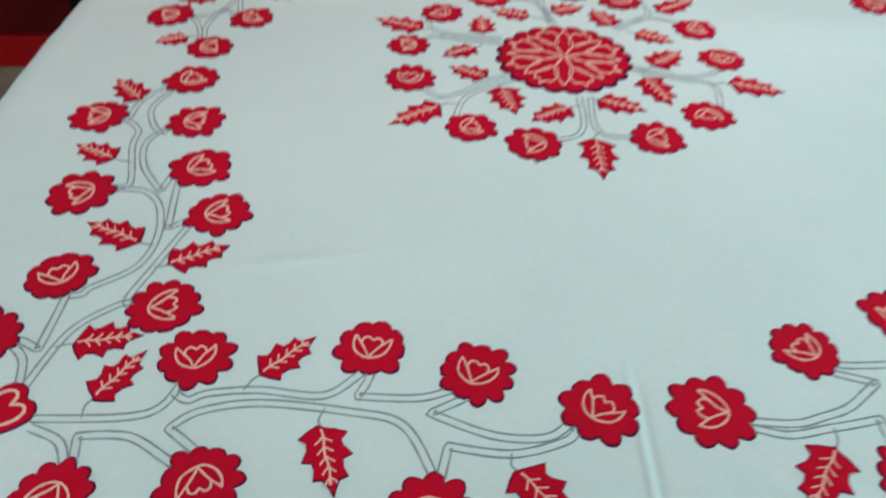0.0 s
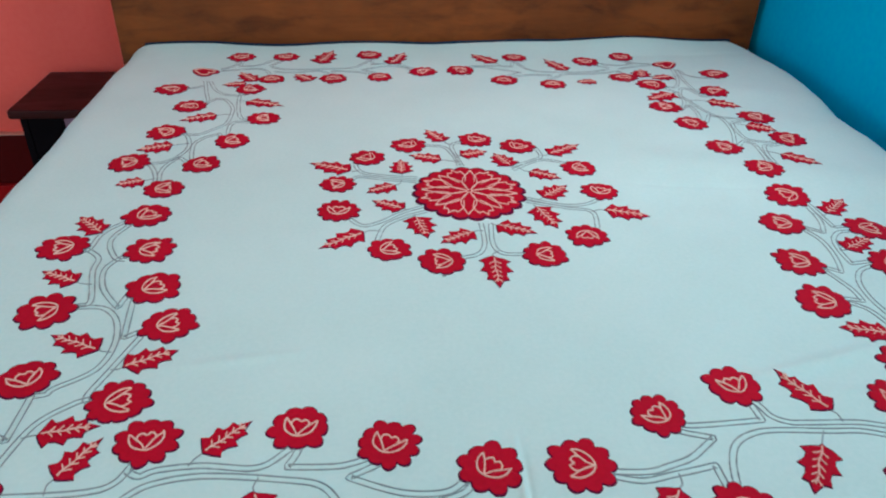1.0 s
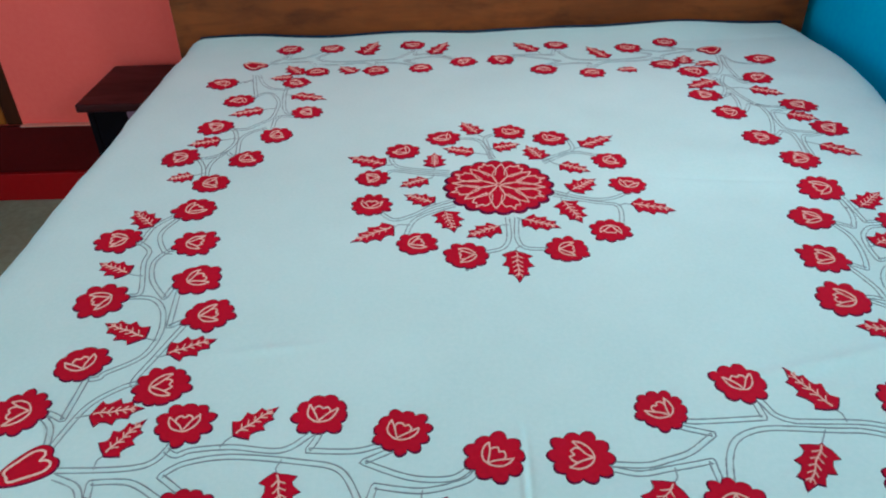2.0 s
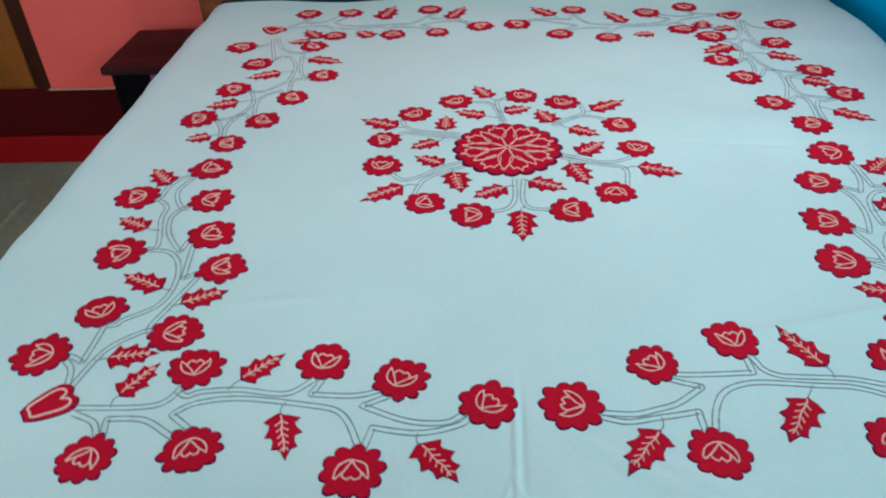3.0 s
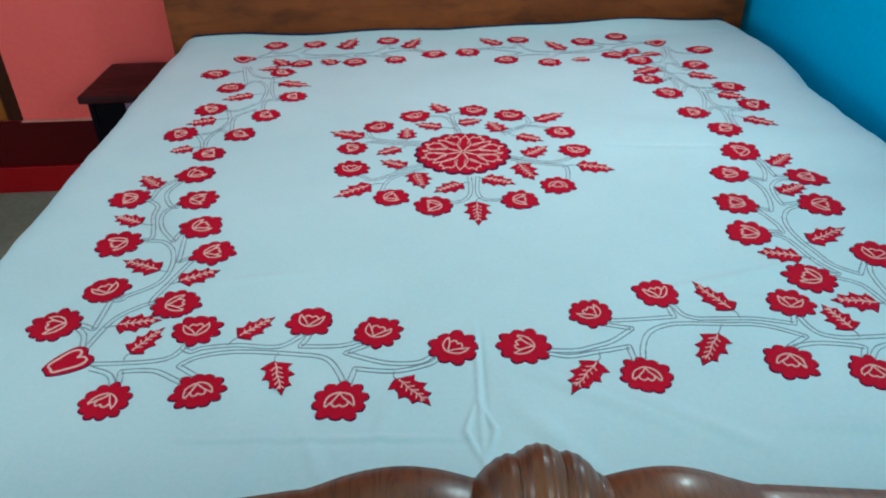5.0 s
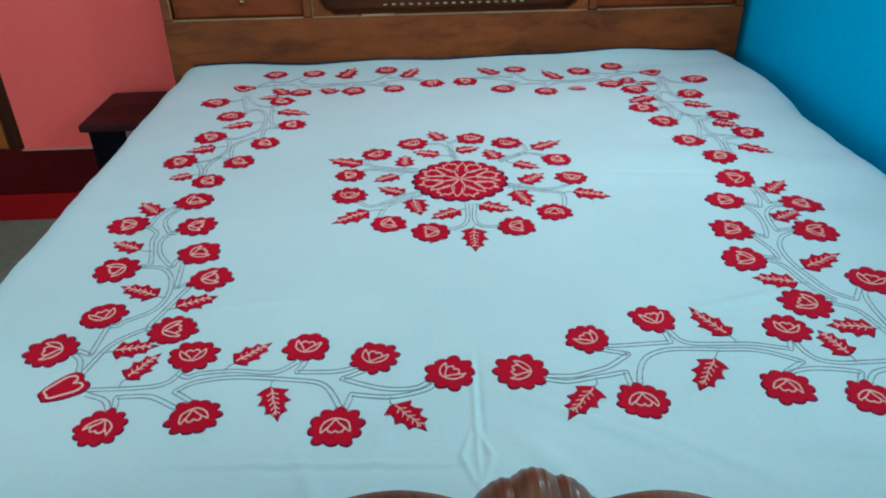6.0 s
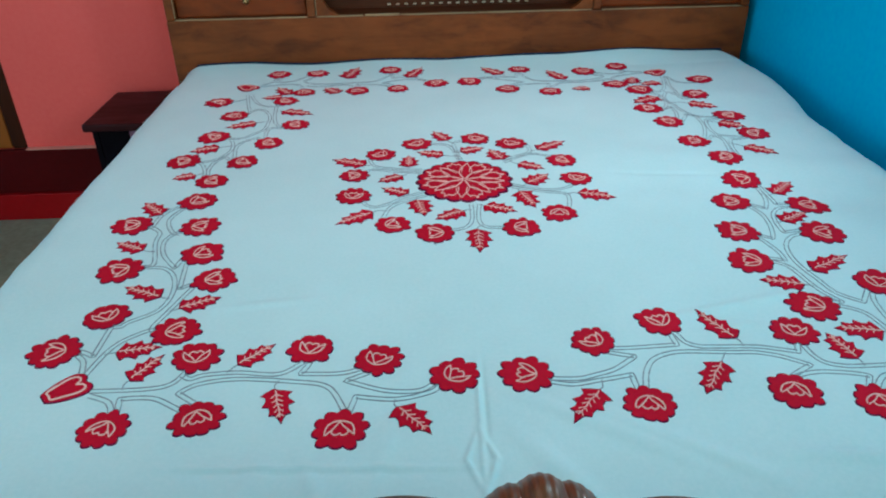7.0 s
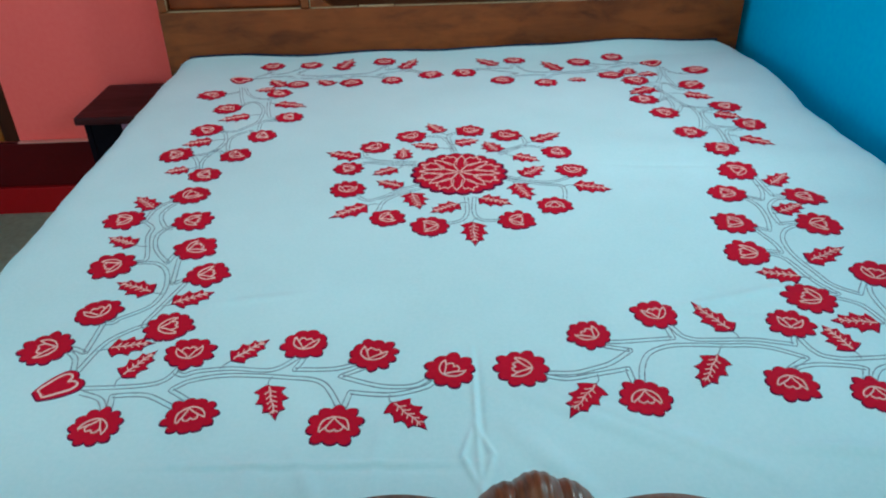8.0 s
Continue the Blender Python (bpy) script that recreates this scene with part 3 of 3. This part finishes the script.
def medallion(x, y, r):
    T = turned(x, y, radians(-98), r)
    out = []
    lobes, per = 20, 6
    for k in range(lobes * per):
        th = 2 * math.pi * k / (lobes * per)
        rad = 0.93 + 0.08 * math.sin(math.pi * (k % per) / per) ** 0.8
        out.append(T(rad * math.cos(th), rad * math.sin(th)))
    ob = part("medallion", patch(out, 0.002), (M_RED, M_EDGE), bedspread, "large round red flower medallion")
    bm = bmesh.new()
    for k in range(8):
        a = 2 * math.pi * k / 8
        R = lambda u, v, a=a: T(u * math.cos(a) - v * math.sin(a), u * math.sin(a) + v * math.cos(a))
        ln = 0.84 if k % 2 == 0 else 0.80
        for s in (-1, 1):
            strand(bm, smooth_line([R(0.05, 0.02 * s), R(0.22, 0.10 * s), R(0.42, 0.135 * s), R(0.62, 0.085 * s), R(ln, 0)], 5), 0.0023, 0.0011, 0.0026, wobble=0.2)
        b = a + math.pi / 8
        Q = lambda u, v, a=b: T(u * math.cos(a) - v * math.sin(a), u * math.sin(a) + v * math.cos(a))
        strand(bm, smooth_line([Q(0.36, -0.05), Q(0.58, -0.15), Q(0.78, -0.13), Q(0.77, -0.05), Q(0.89, 0.0), Q(0.77, 0.05), Q(0.78, 0.13), Q(0.58, 0.15), Q(0.36, 0.05)], 5), 0.0022, 0.0011, 0.0026, wobble=0.2)
    strand(bm, [T(0.05 * math.cos(k * 0.628), 0.05 * math.sin(k * 0.628)) for k in range(10)], 0.0022, 0.0011, 0.0026, True)
    part("petal_stitching", bm, M_BEIGE, ob, "pale pink stitched petals")


# where the pieces are sewn: across, along, way they open, radius
FLOWERS_NEAR_LEFT = [(-0.526, -0.661, -109, 0.034), (-0.412, -0.649, -74, 0.035), (-0.228, -0.68, -90, 0.036), (-0.444, -0.522, 96, 0.036), (-0.282,
    -0.513, 79, 0.035), (-0.185, -0.544, 66, 0.036), (-0.079, -0.585, 47, 0.036), (-0.652, -0.498, -172, 0.039), (-0.609, -0.412, 118, 0.037),
    (-0.489, -0.458, 12, 0.038), (-0.465, -0.315, 17, 0.038), (-0.505, -0.227, 34, 0.04), (-0.534, -0.126, 0, 0.038), (-0.564, -0.016, 47, 0.04),
    (-0.635, -0.274, -152, 0.04), (-0.666, -0.111, -166, 0.039)]
FLOWERS_FAR_LEFT = [(-0.655, 0.594, -129, 0.039), (-0.592, 0.481, -103, 0.038), (-0.611, 0.336, -153, 0.04), (-0.476, 0.591, 37, 0.036), (-0.424,
    0.404, 9, 0.036), (-0.472, 0.287, 24, 0.037), (-0.513, 0.18, 35, 0.037), (-0.56, 0.081, 12, 0.037), (-0.648, 0.191, -164, 0.04), (-0.529, 0.842,
    103, 0.036), (-0.414, 0.843, 96, 0.035), (-0.193, 0.856, 91, 0.035), (-0.433, 0.665, -74, 0.034), (-0.283, 0.666, -77, 0.036), (-0.169, 0.676,
    -80, 0.032), (-0.058, 0.712, -31, 0.036)]
FLOWERS_FAR_RIGHT = [(0.04, 0.719, -159, 0.038), (0.141, 0.641, -102, 0.035), (0.258, 0.61, -105, 0.033), (0.198, 0.822, 82, 0.033), (0.387, 0.791,
    78, 0.037), (0.498, 0.828, 76, 0.036), (0.452, 0.652, -124, 0.037), (0.505, 0.591, -144, 0.038), (0.485, 0.443, 175, 0.039), (0.703, 0.676, -62,
    0.038), (0.642, 0.539, -53, 0.036), (0.669, 0.371, -19, 0.039), (0.682, 0.249, -25, 0.038), (0.507, 0.341, -158, 0.036), (0.526, 0.212, 176,
    0.038), (0.559, 0.106, 157, 0.038)]
FLOWERS_NEAR_RIGHT = [(0.554, 0.003, -174, 0.041), (0.493, -0.096, 165, 0.04), (0.459, -0.216, 161, 0.039), (0.44, -0.32, 159, 0.041), (0.636, -0.119,
    -14, 0.04), (0.607, -0.233, -18, 0.041), (0.481, -0.457, 144, 0.04), (0.421, -0.518, 70, 0.035), (0.616, -0.399, 60, 0.04), (0.363, -0.645, -108,
    0.036), (0.462, -0.672, -106, 0.034), (0.167, -0.659, -98, 0.036), (0.232, -0.482, 96, 0.035), (0.124, -0.523, 125, 0.034), (0.017, -0.589, 166,
    0.038)]
FLOWERS_RING = [(-0.12, 0.25, 125, 0.036), (0.019, 0.27, 65, 0.036), (0.1, 0.235, 58, 0.036), (-0.203, 0.193, 133, 0.035), (0.2, 0.127, 15, 0.035),
    (-0.257, 0.082, -172, 0.033), (0.213, 0.03, 68, 0.034), (-0.253, -0.017, 83, 0.037), (0.149, -0.122, -100, 0.035), (-0.171, -0.144, 19, 0.035),
    (-0.092, -0.183, -177, 0.038), (0.069, -0.173, -4, 0.037)]
LEAVES_NEAR_LEFT = [(-0.524, -0.568, -0.491, -0.513), (-0.563, -0.504, -0.499, -0.495), (-0.382, -0.544, -0.335, -0.499), (-0.321, -0.598, -0.303,
    -0.665), (-0.157, -0.643, -0.114, -0.694), (-0.503, -0.399, -0.442, -0.369), (-0.539, -0.363, -0.61, -0.327), (-0.615, -0.207, -0.674, -0.176),
    (-0.62, -0.071, -0.672, -0.015)]
LEAVES_FAR_LEFT = [(-0.601, 0.116, -0.648, 0.097), (-0.585, 0.269, -0.65, 0.247), (-0.524, 0.425, -0.599, 0.396), (-0.472, 0.509, -0.387, 0.479),
    (-0.469, 0.649, -0.516, 0.72), (-0.49, 0.631, -0.546, 0.622), (-0.334, 0.651, -0.379, 0.701), (-0.325, 0.788, -0.289, 0.896), (-0.14, 0.775,
    -0.095, 0.876)]
LEAVES_FAR_RIGHT = [(0.141, 0.776, 0.084, 0.858), (0.319, 0.713, 0.277, 0.808), (0.375, 0.629, 0.321, 0.624), (0.498, 0.648, 0.519, 0.721), (0.581,
    0.661, 0.519, 0.635), (0.54, 0.534, 0.461, 0.49), (0.598, 0.477, 0.668, 0.44), (0.624, 0.323, 0.681, 0.291), (0.628, 0.176, 0.685, 0.118)]
LEAVES_NEAR_RIGHT = [(0.592, -0.063, 0.65, -0.016), (0.554, -0.185, 0.618, -0.151), (0.528, -0.355, 0.611, -0.313), (0.496, -0.398, 0.429, -0.378),
    (0.551, -0.527, 0.482, -0.515), (0.48, -0.587, 0.464, -0.525), (0.331, -0.53, 0.294, -0.459), (0.291, -0.579, 0.246, -0.645), (0.111, -0.626,
    0.063, -0.688)]
LEAVES_RING = [(-0.234, 0.138, -0.312, 0.176), (0.154, 0.192, 0.229, 0.241), (0.2, -0.04, 0.274, -0.063), (-0.012, -0.172, -0.016, -0.258), (-0.21,
    -0.09, -0.28, -0.136), (-0.047, 0.265, -0.08, 0.331), (-0.059, 0.177, -0.122, 0.202), (-0.022, 0.194, 0.035, 0.213), (0.071, 0.144, 0.046, 0.205),
    (-0.139, 0.121, -0.139, 0.184), (0.1, 0.119, 0.155, 0.084), (0.105, 0.014, 0.159, 0.057), (-0.152, 0.077, -0.205, 0.047), (-0.142, -0.015, -0.196,
    0.018), (0.085, -0.017, 0.108, -0.095), (0.008, -0.078, 0.07, -0.109), (-0.032, -0.097, -0.09, -0.13), (-0.124, -0.043, -0.109, -0.114)]
STEMS_FOOT = [[(-0.569, -0.587), (-0.494, -0.587), (-0.463, -0.578), (-0.449, -0.55)], [(-0.44, -0.57), (-0.423, -0.563), (-0.379, -0.56), (-0.323,
    -0.567), (-0.295, -0.548)], [(-0.52, -0.627), (-0.524, -0.605), (-0.481, -0.606), (-0.444, -0.628)], [(-0.567, -0.596), (-0.539, -0.609), (-0.527,
    -0.629)], [(-0.42, -0.622), (-0.449, -0.599), (-0.427, -0.582), (-0.376, -0.574), (-0.298, -0.584), (-0.251, -0.598), (-0.226, -0.644)], [(-0.283,
    -0.551), (-0.291, -0.568), (-0.238, -0.571), (-0.206, -0.562)], [(-0.195, -0.571), (-0.227, -0.587), (-0.175, -0.61), (-0.13, -0.613), (-0.107,
    -0.599)], [(-0.218, -0.645), (-0.212, -0.62), (-0.16, -0.628), (-0.115, -0.617), (-0.101, -0.605)]]
STEMS_SIDE = [[(-0.594, -0.554), (-0.602, -0.524), (-0.617, -0.507)], [(-0.589, -0.555), (-0.572, -0.49), (-0.541, -0.458), (-0.521, -0.45)], [(-0.61,
    -0.501), (-0.593, -0.511), (-0.592, -0.445)], [(-0.576, -0.439), (-0.571, -0.43), (-0.533, -0.4), (-0.524, -0.353), (-0.536, -0.301), (-0.561,
    -0.272), (-0.598, -0.268)], [(-0.529, -0.445), (-0.515, -0.401), (-0.493, -0.332)], [(-0.597, -0.264), (-0.583, -0.254), (-0.602, -0.181),
    (-0.605, -0.143), (-0.635, -0.114)], [(-0.497, -0.326), (-0.516, -0.34), (-0.525, -0.262)], [(-0.536, -0.24), (-0.542, -0.272), (-0.575, -0.224),
    (-0.586, -0.172), (-0.562, -0.133)], [(-0.626, -0.117), (-0.619, -0.069), (-0.588, -0.029)], [(-0.581, -0.144), (-0.601, -0.093), (-0.581,
    -0.037)]]
STEMS_FOOT_RIGHT = [[(0.051, -0.6), (0.086, -0.603), (0.111, -0.597), (0.138, -0.588), (0.161, -0.572), (0.174, -0.562), (0.143, -0.551)], [(0.05,
    -0.607), (0.077, -0.614), (0.109, -0.609), (0.134, -0.605), (0.16, -0.6), (0.16, -0.622)], [(0.156, -0.542), (0.195, -0.542), (0.241, -0.54),
    (0.24, -0.52)], [(0.249, -0.518), (0.255, -0.535), (0.271, -0.545), (0.293, -0.547), (0.349, -0.55), (0.377, -0.557), (0.405, -0.566), (0.411,
    -0.551)]]
STEMS_FORK_RIGHT = [[(0.173, -0.622), (0.181, -0.596), (0.195, -0.573), (0.218, -0.56), (0.248, -0.556), (0.311, -0.561), (0.344, -0.563), (0.37,
    -0.571), (0.389, -0.582), (0.408, -0.595), (0.377, -0.614)], [(0.419, -0.553), (0.422, -0.575), (0.431, -0.591), (0.451, -0.599), (0.473, -0.601),
    (0.545, -0.6)], [(0.384, -0.615), (0.41, -0.61), (0.438, -0.612), (0.464, -0.617), (0.476, -0.622), (0.465, -0.641)], [(0.476, -0.642), (0.488,
    -0.628), (0.502, -0.62), (0.54, -0.612)]]
STEMS_SIDE_RIGHT = [[(0.571, -0.03), (0.571, -0.066), (0.563, -0.099), (0.548, -0.13), (0.527, -0.112)], [(0.578, -0.031), (0.58, -0.062), (0.577,
    -0.112), (0.599, -0.11)], [(0.521, -0.122), (0.53, -0.153), (0.528, -0.19), (0.519, -0.226), (0.51, -0.247), (0.491, -0.232)], [(0.593, -0.127),
    (0.573, -0.131), (0.552, -0.154), (0.542, -0.191), (0.54, -0.225), (0.575, -0.221)], [(0.487, -0.244), (0.495, -0.272), (0.5, -0.298), (0.498,
    -0.322), (0.481, -0.316)], [(0.57, -0.233), (0.542, -0.245), (0.522, -0.274), (0.514, -0.312), (0.516, -0.349), (0.524, -0.384), (0.534, -0.424),
    (0.563, -0.451), (0.586, -0.42)], [(0.48, -0.328), (0.497, -0.348), (0.51, -0.411), (0.53, -0.449), (0.512, -0.45)], [(0.516, -0.457), (0.543,
    -0.473), (0.554, -0.494), (0.565, -0.56)], [(0.591, -0.426), (0.578, -0.463), (0.572, -0.56)]]
STEMS_SIDE_FAR_LEFT = [[(-0.59, 0.652), (-0.572, 0.567), (-0.558, 0.509)], [(-0.577, 0.65), (-0.555, 0.589), (-0.529, 0.556), (-0.495, 0.548)],
    [(-0.618, 0.595), (-0.588, 0.616)], [(-0.558, 0.506), (-0.542, 0.527), (-0.52, 0.517), (-0.499, 0.472), (-0.495, 0.423), (-0.499, 0.377), (-0.516,
    0.353), (-0.542, 0.324), (-0.569, 0.323)], [(-0.493, 0.54), (-0.486, 0.471), (-0.474, 0.414), (-0.455, 0.393)], [(-0.456, 0.384), (-0.48, 0.388),
    (-0.489, 0.363), (-0.485, 0.303)], [(-0.497, 0.308), (-0.504, 0.324), (-0.53, 0.305), (-0.545, 0.27), (-0.536, 0.2)], [(-0.564, 0.31), (-0.553,
    0.265), (-0.56, 0.226), (-0.579, 0.195), (-0.608, 0.185)], [(-0.543, 0.192), (-0.561, 0.213), (-0.577, 0.179), (-0.581, 0.143), (-0.574, 0.103)],
    [(-0.605, 0.176), (-0.59, 0.144), (-0.58, 0.101)]]
STEMS_SIDE_FAR_RIGHT = [[(0.654, 0.649), (0.626, 0.669), (0.619, 0.716)], [(0.605, 0.717), (0.589, 0.638), (0.56, 0.573), (0.534, 0.572)], [(0.616,
    0.716), (0.599, 0.619), (0.596, 0.553), (0.605, 0.528)], [(0.53, 0.559), (0.548, 0.533), (0.545, 0.479), (0.517, 0.423)], [(0.6, 0.513), (0.584,
    0.554), (0.567, 0.56), (0.551, 0.517), (0.559, 0.47), (0.569, 0.411), (0.586, 0.374), (0.627, 0.36)], [(0.521, 0.43), (0.547, 0.452), (0.546, 0.406),
    (0.533, 0.352)], [(0.545, 0.348), (0.564, 0.383), (0.584, 0.368), (0.585, 0.32), (0.575, 0.276), (0.554, 0.223)], [(0.621, 0.344), (0.6, 0.339),
    (0.591, 0.294), (0.597, 0.25), (0.64, 0.234)], [(0.558, 0.217), (0.581, 0.243), (0.597, 0.225), (0.591, 0.174), (0.577, 0.12)], [(0.634, 0.219),
    (0.616, 0.218), (0.602, 0.178), (0.59, 0.117)]]
STEMS_RING = [[(-0.017, -0.071), (-0.02, -0.133), (-0.033, -0.163), (-0.057, -0.173)], [(-0.001, -0.072), (-0.007, -0.134), (0.003, -0.164), (0.035,
    -0.169)], [(0.072, 0.016), (0.134, -0.016), (0.18, -0.014), (0.225, 0.021)], [(0.073, 0.002), (0.138, -0.027), (0.178, -0.043), (0.174, -0.093)],
    [(0.068, 0.141), (0.119, 0.169), (0.138, 0.187), (0.134, 0.228)], [(0.071, 0.128), (0.131, 0.168), (0.174, 0.154)], [(-0.028, 0.149), (-0.036,
    0.202), (-0.051, 0.237), (-0.088, 0.247)], [(-0.023, 0.148), (-0.032, 0.208), (-0.033, 0.246), (-0.012, 0.262)], [(-0.111, 0.103), (-0.169,
    0.114), (-0.212, 0.13), (-0.226, 0.165)], [(-0.112, 0.088), (-0.168, 0.099), (-0.218, 0.112), (-0.232, 0.098)], [(-0.107, -0.007), (-0.15, -0.03),
    (-0.178, -0.054), (-0.211, -0.068), (-0.235, -0.042)], [(-0.105, -0.026), (-0.144, -0.044), (-0.177, -0.073), (-0.19, -0.12)]]

for rows in (FLOWERS_NEAR_LEFT, FLOWERS_FAR_LEFT, FLOWERS_FAR_RIGHT, FLOWERS_NEAR_RIGHT, FLOWERS_RING):
    for row in rows:
        flower(*row)
for rows, broad in ((LEAVES_NEAR_LEFT, 1.0), (LEAVES_FAR_LEFT, 1.3), (LEAVES_FAR_RIGHT, 1.3), (LEAVES_NEAR_RIGHT, 1.05), (LEAVES_RING, 1.12)):
    for row in rows:
        leaf(*row, broad)
heart(-0.602, -0.582, 38, 0.031)
heart(-0.604, 0.723, -42, 0.034)
heart(0.600, 0.757, -140, 0.034)
heart(0.572, -0.59, 142, 0.036)
flower(0.655, -0.50, -20, 0.037)
medallion(-0.023, 0.040, 0.101)


for kx, ky in ((-0.093, -0.222), (0.568, -0.062)):
    bm = bmesh.new()
    strand(bm, [(kx - 0.003, ky), (kx, ky + 0.001), (kx + 0.003, ky - 0.001)], 0.004, 0.0012, 0.0004)
    part("thread_knot", bm, M_GREY, bedspread, "small dark loose thread knot")


def corner_warp(order, target, home):
    """Carries the first corner's stems to another corner, following the flowers sewn there."""
    src = np.array([FLOWERS_NEAR_LEFT[i][:2] for i in order] + [(-0.604, -0.583)])
    dst = np.array([t[:2] for t in target] + [home])
    A = np.c_[src, np.ones(len(src))]
    M = np.linalg.lstsq(A, dst, rcond=None)[0]
    rest = dst - A @ M

    def carry(p):
        w = 1.0 / (np.sum((src - np.array(p)) ** 2, axis=1) + 4e-4) ** 1.5
        return tuple(np.array([p[0], p[1], 1.0]) @ M + (w[:, None] * rest).sum(0) / w.sum())
    return carry


CARRY = [
    lambda p: p,
    corner_warp((7, 8, 14, 9, 10, 11, 12, 13, 15, 0, 1, 2, 3, 4, 5, 6), FLOWERS_FAR_LEFT, (-0.604, 0.723)),
    corner_warp((6, 5, 4, 2, 1, 0, 3, 9, 10, 7, 8, 14, 15, 11, 12, 13), FLOWERS_FAR_RIGHT, (0.600, 0.757)),
]


def double_line(pts, gap):
    a, b = [], []
    n = len(pts)
    for i, p in enumerate(pts):
        q, r = pts[max(0, i - 1)], pts[min(n - 1, i + 1)]
        tx, ty = r[0] - q[0], r[1] - q[1]
        ln = math.hypot(tx, ty) or 1e-9
        a.append((p[0] - ty / ln * gap, p[1] + tx / ln * gap))
        b.append((p[0] + ty / ln * gap, p[1] - tx / ln * gap))
    return a, b


ALL_FLOWERS = FLOWERS_NEAR_LEFT + FLOWERS_FAR_LEFT + FLOWERS_FAR_RIGHT + FLOWERS_NEAR_RIGHT + FLOWERS_RING


def tucked(line):
    """Runs the ends of a stem on until they lie under the flower beside them."""
    line = list(line)
    for at, step in ((0, 1), (-1, -1)):
        ex, ey = line[at]
        fx, fy, _, fr = min(ALL_FLOWERS, key=lambda f: math.hypot(f[0] - ex, f[1] - ey) - f[3])
        d = math.hypot(fx - ex, fy - ey)
        if 0.7 * fr < d < fr + 0.022:
            px, py = line[at + step]
            ln = math.hypot(ex - px, ey - py) or 1e-9
            k = (d - 0.6 * fr) / d
            go = d - 0.6 * fr
            end = (ex + 0.5 * (fx - ex) * k + 0.5 * go * (ex - px) / ln, ey + 0.5 * (fy - ey) * k + 0.5 * go * (ey - py) / ln)
            line.insert(0, end) if at == 0 else line.append(end)
    return line


STEM_GAP, STEM_WIDTH = 0.0036, 0.0017
STEM_LINES = STEMS_SIDE + [[carry(p) for p in line] for carry in CARRY for line in STEMS_FOOT]
STEM_LINES += STEMS_SIDE_FAR_LEFT + STEMS_SIDE_FAR_RIGHT + STEMS_FOOT_RIGHT + STEMS_FORK_RIGHT + STEMS_SIDE_RIGHT + STEMS_RING
STEM_POINTS = []
for line in STEM_LINES:
    bm = bmesh.new()
    pts = smooth_line(tucked(line), 7)
    STEM_POINTS += pts
    for one in double_line(pts, STEM_GAP):
        strand(bm, one, STEM_WIDTH, 0.0006, 0.0004, wobble=0.4)
    part("stem_stitching", bm, M_GREY, bedspread, "thin grey stitched stem")
# each leaf hangs on a single thread from the nearest stem ahead of its foot
for x0, y0, x1, y1 in LEAVES_NEAR_LEFT + LEAVES_FAR_LEFT + LEAVES_FAR_RIGHT + LEAVES_NEAR_RIGHT + LEAVES_RING:
    ln = math.hypot(x1 - x0, y1 - y0)
    dx, dy = (x0 - x1) / ln, (y0 - y1) / ln
    near = [(math.hypot(px - x0, py - y0) * (1.6 - ((px - x0) * dx + (py - y0) * dy) / (math.hypot(px - x0, py - y0) + 1e-6)), px, py) for px, py in STEM_POINTS]
    _, px, py = min(near)
    reach = math.hypot(px - x0, py - y0)
    if 0.004 < reach < 0.045:
        bm = bmesh.new()
        strand(bm, smooth_line([(x0 - 0.01 * dx, y0 - 0.01 * dy), (x0, y0), (x0 + 0.4 * reach * dx, y0 + 0.4 * reach * dy), (px, py)], 4), STEM_WIDTH, 0.0006, 0.0004)
        part("stalk_stitching", bm, M_GREY, bedspread)

# ---------------------------------------------------------------- bedside table


def build_stand():
    ob = thing("bedside_table", "dark stained wooden bedside table between bed and wall", "bedside table")
    x0, x1, y0, y1, top = -1.131, -0.895, 0.775, 1.092, 0.484
    part("tabletop", box(x0, x1, y0, y1, top - 0.024, top, 0.005, 3), M_STAND, ob, "dark red brown polished top")
    part("side_panel", box(x0 + 0.018, x0 + 0.036, y0 + 0.02, y1 - 0.006, 0.0, top - 0.025, 0.002), M_STANDBODY, ob)
    part("side_panel", box(x1 - 0.03, x1 - 0.012, y0 + 0.02, y1 - 0.006, 0.0, top - 0.025, 0.002), M_STANDBODY, ob)
    part("back_panel", box(x0 + 0.037, x1 - 0.031, y1 - 0.018, y1 - 0.007, 0.03, top - 0.025), M_STANDBODY, ob)
    part("drawer_front", box(x0 + 0.0365, x1 - 0.0305, y0 + 0.022, y0 + 0.04, 0.02, 0.345, 0.003), M_STANDBODY, ob)
    part("drawer_front", box(x0 + 0.0365, x1 - 0.0305, y0 + 0.022, y0 + 0.04, 0.349, top - 0.027, 0.003), M_STANDBODY, ob)
    part("label_plate", box(-1.000, x1 - 0.033, y0 + 0.017, y0 + 0.0215, 0.412, top - 0.03, 0.001), M_LILAC, ob, "small faded lilac paper label")
    return ob


build_stand()
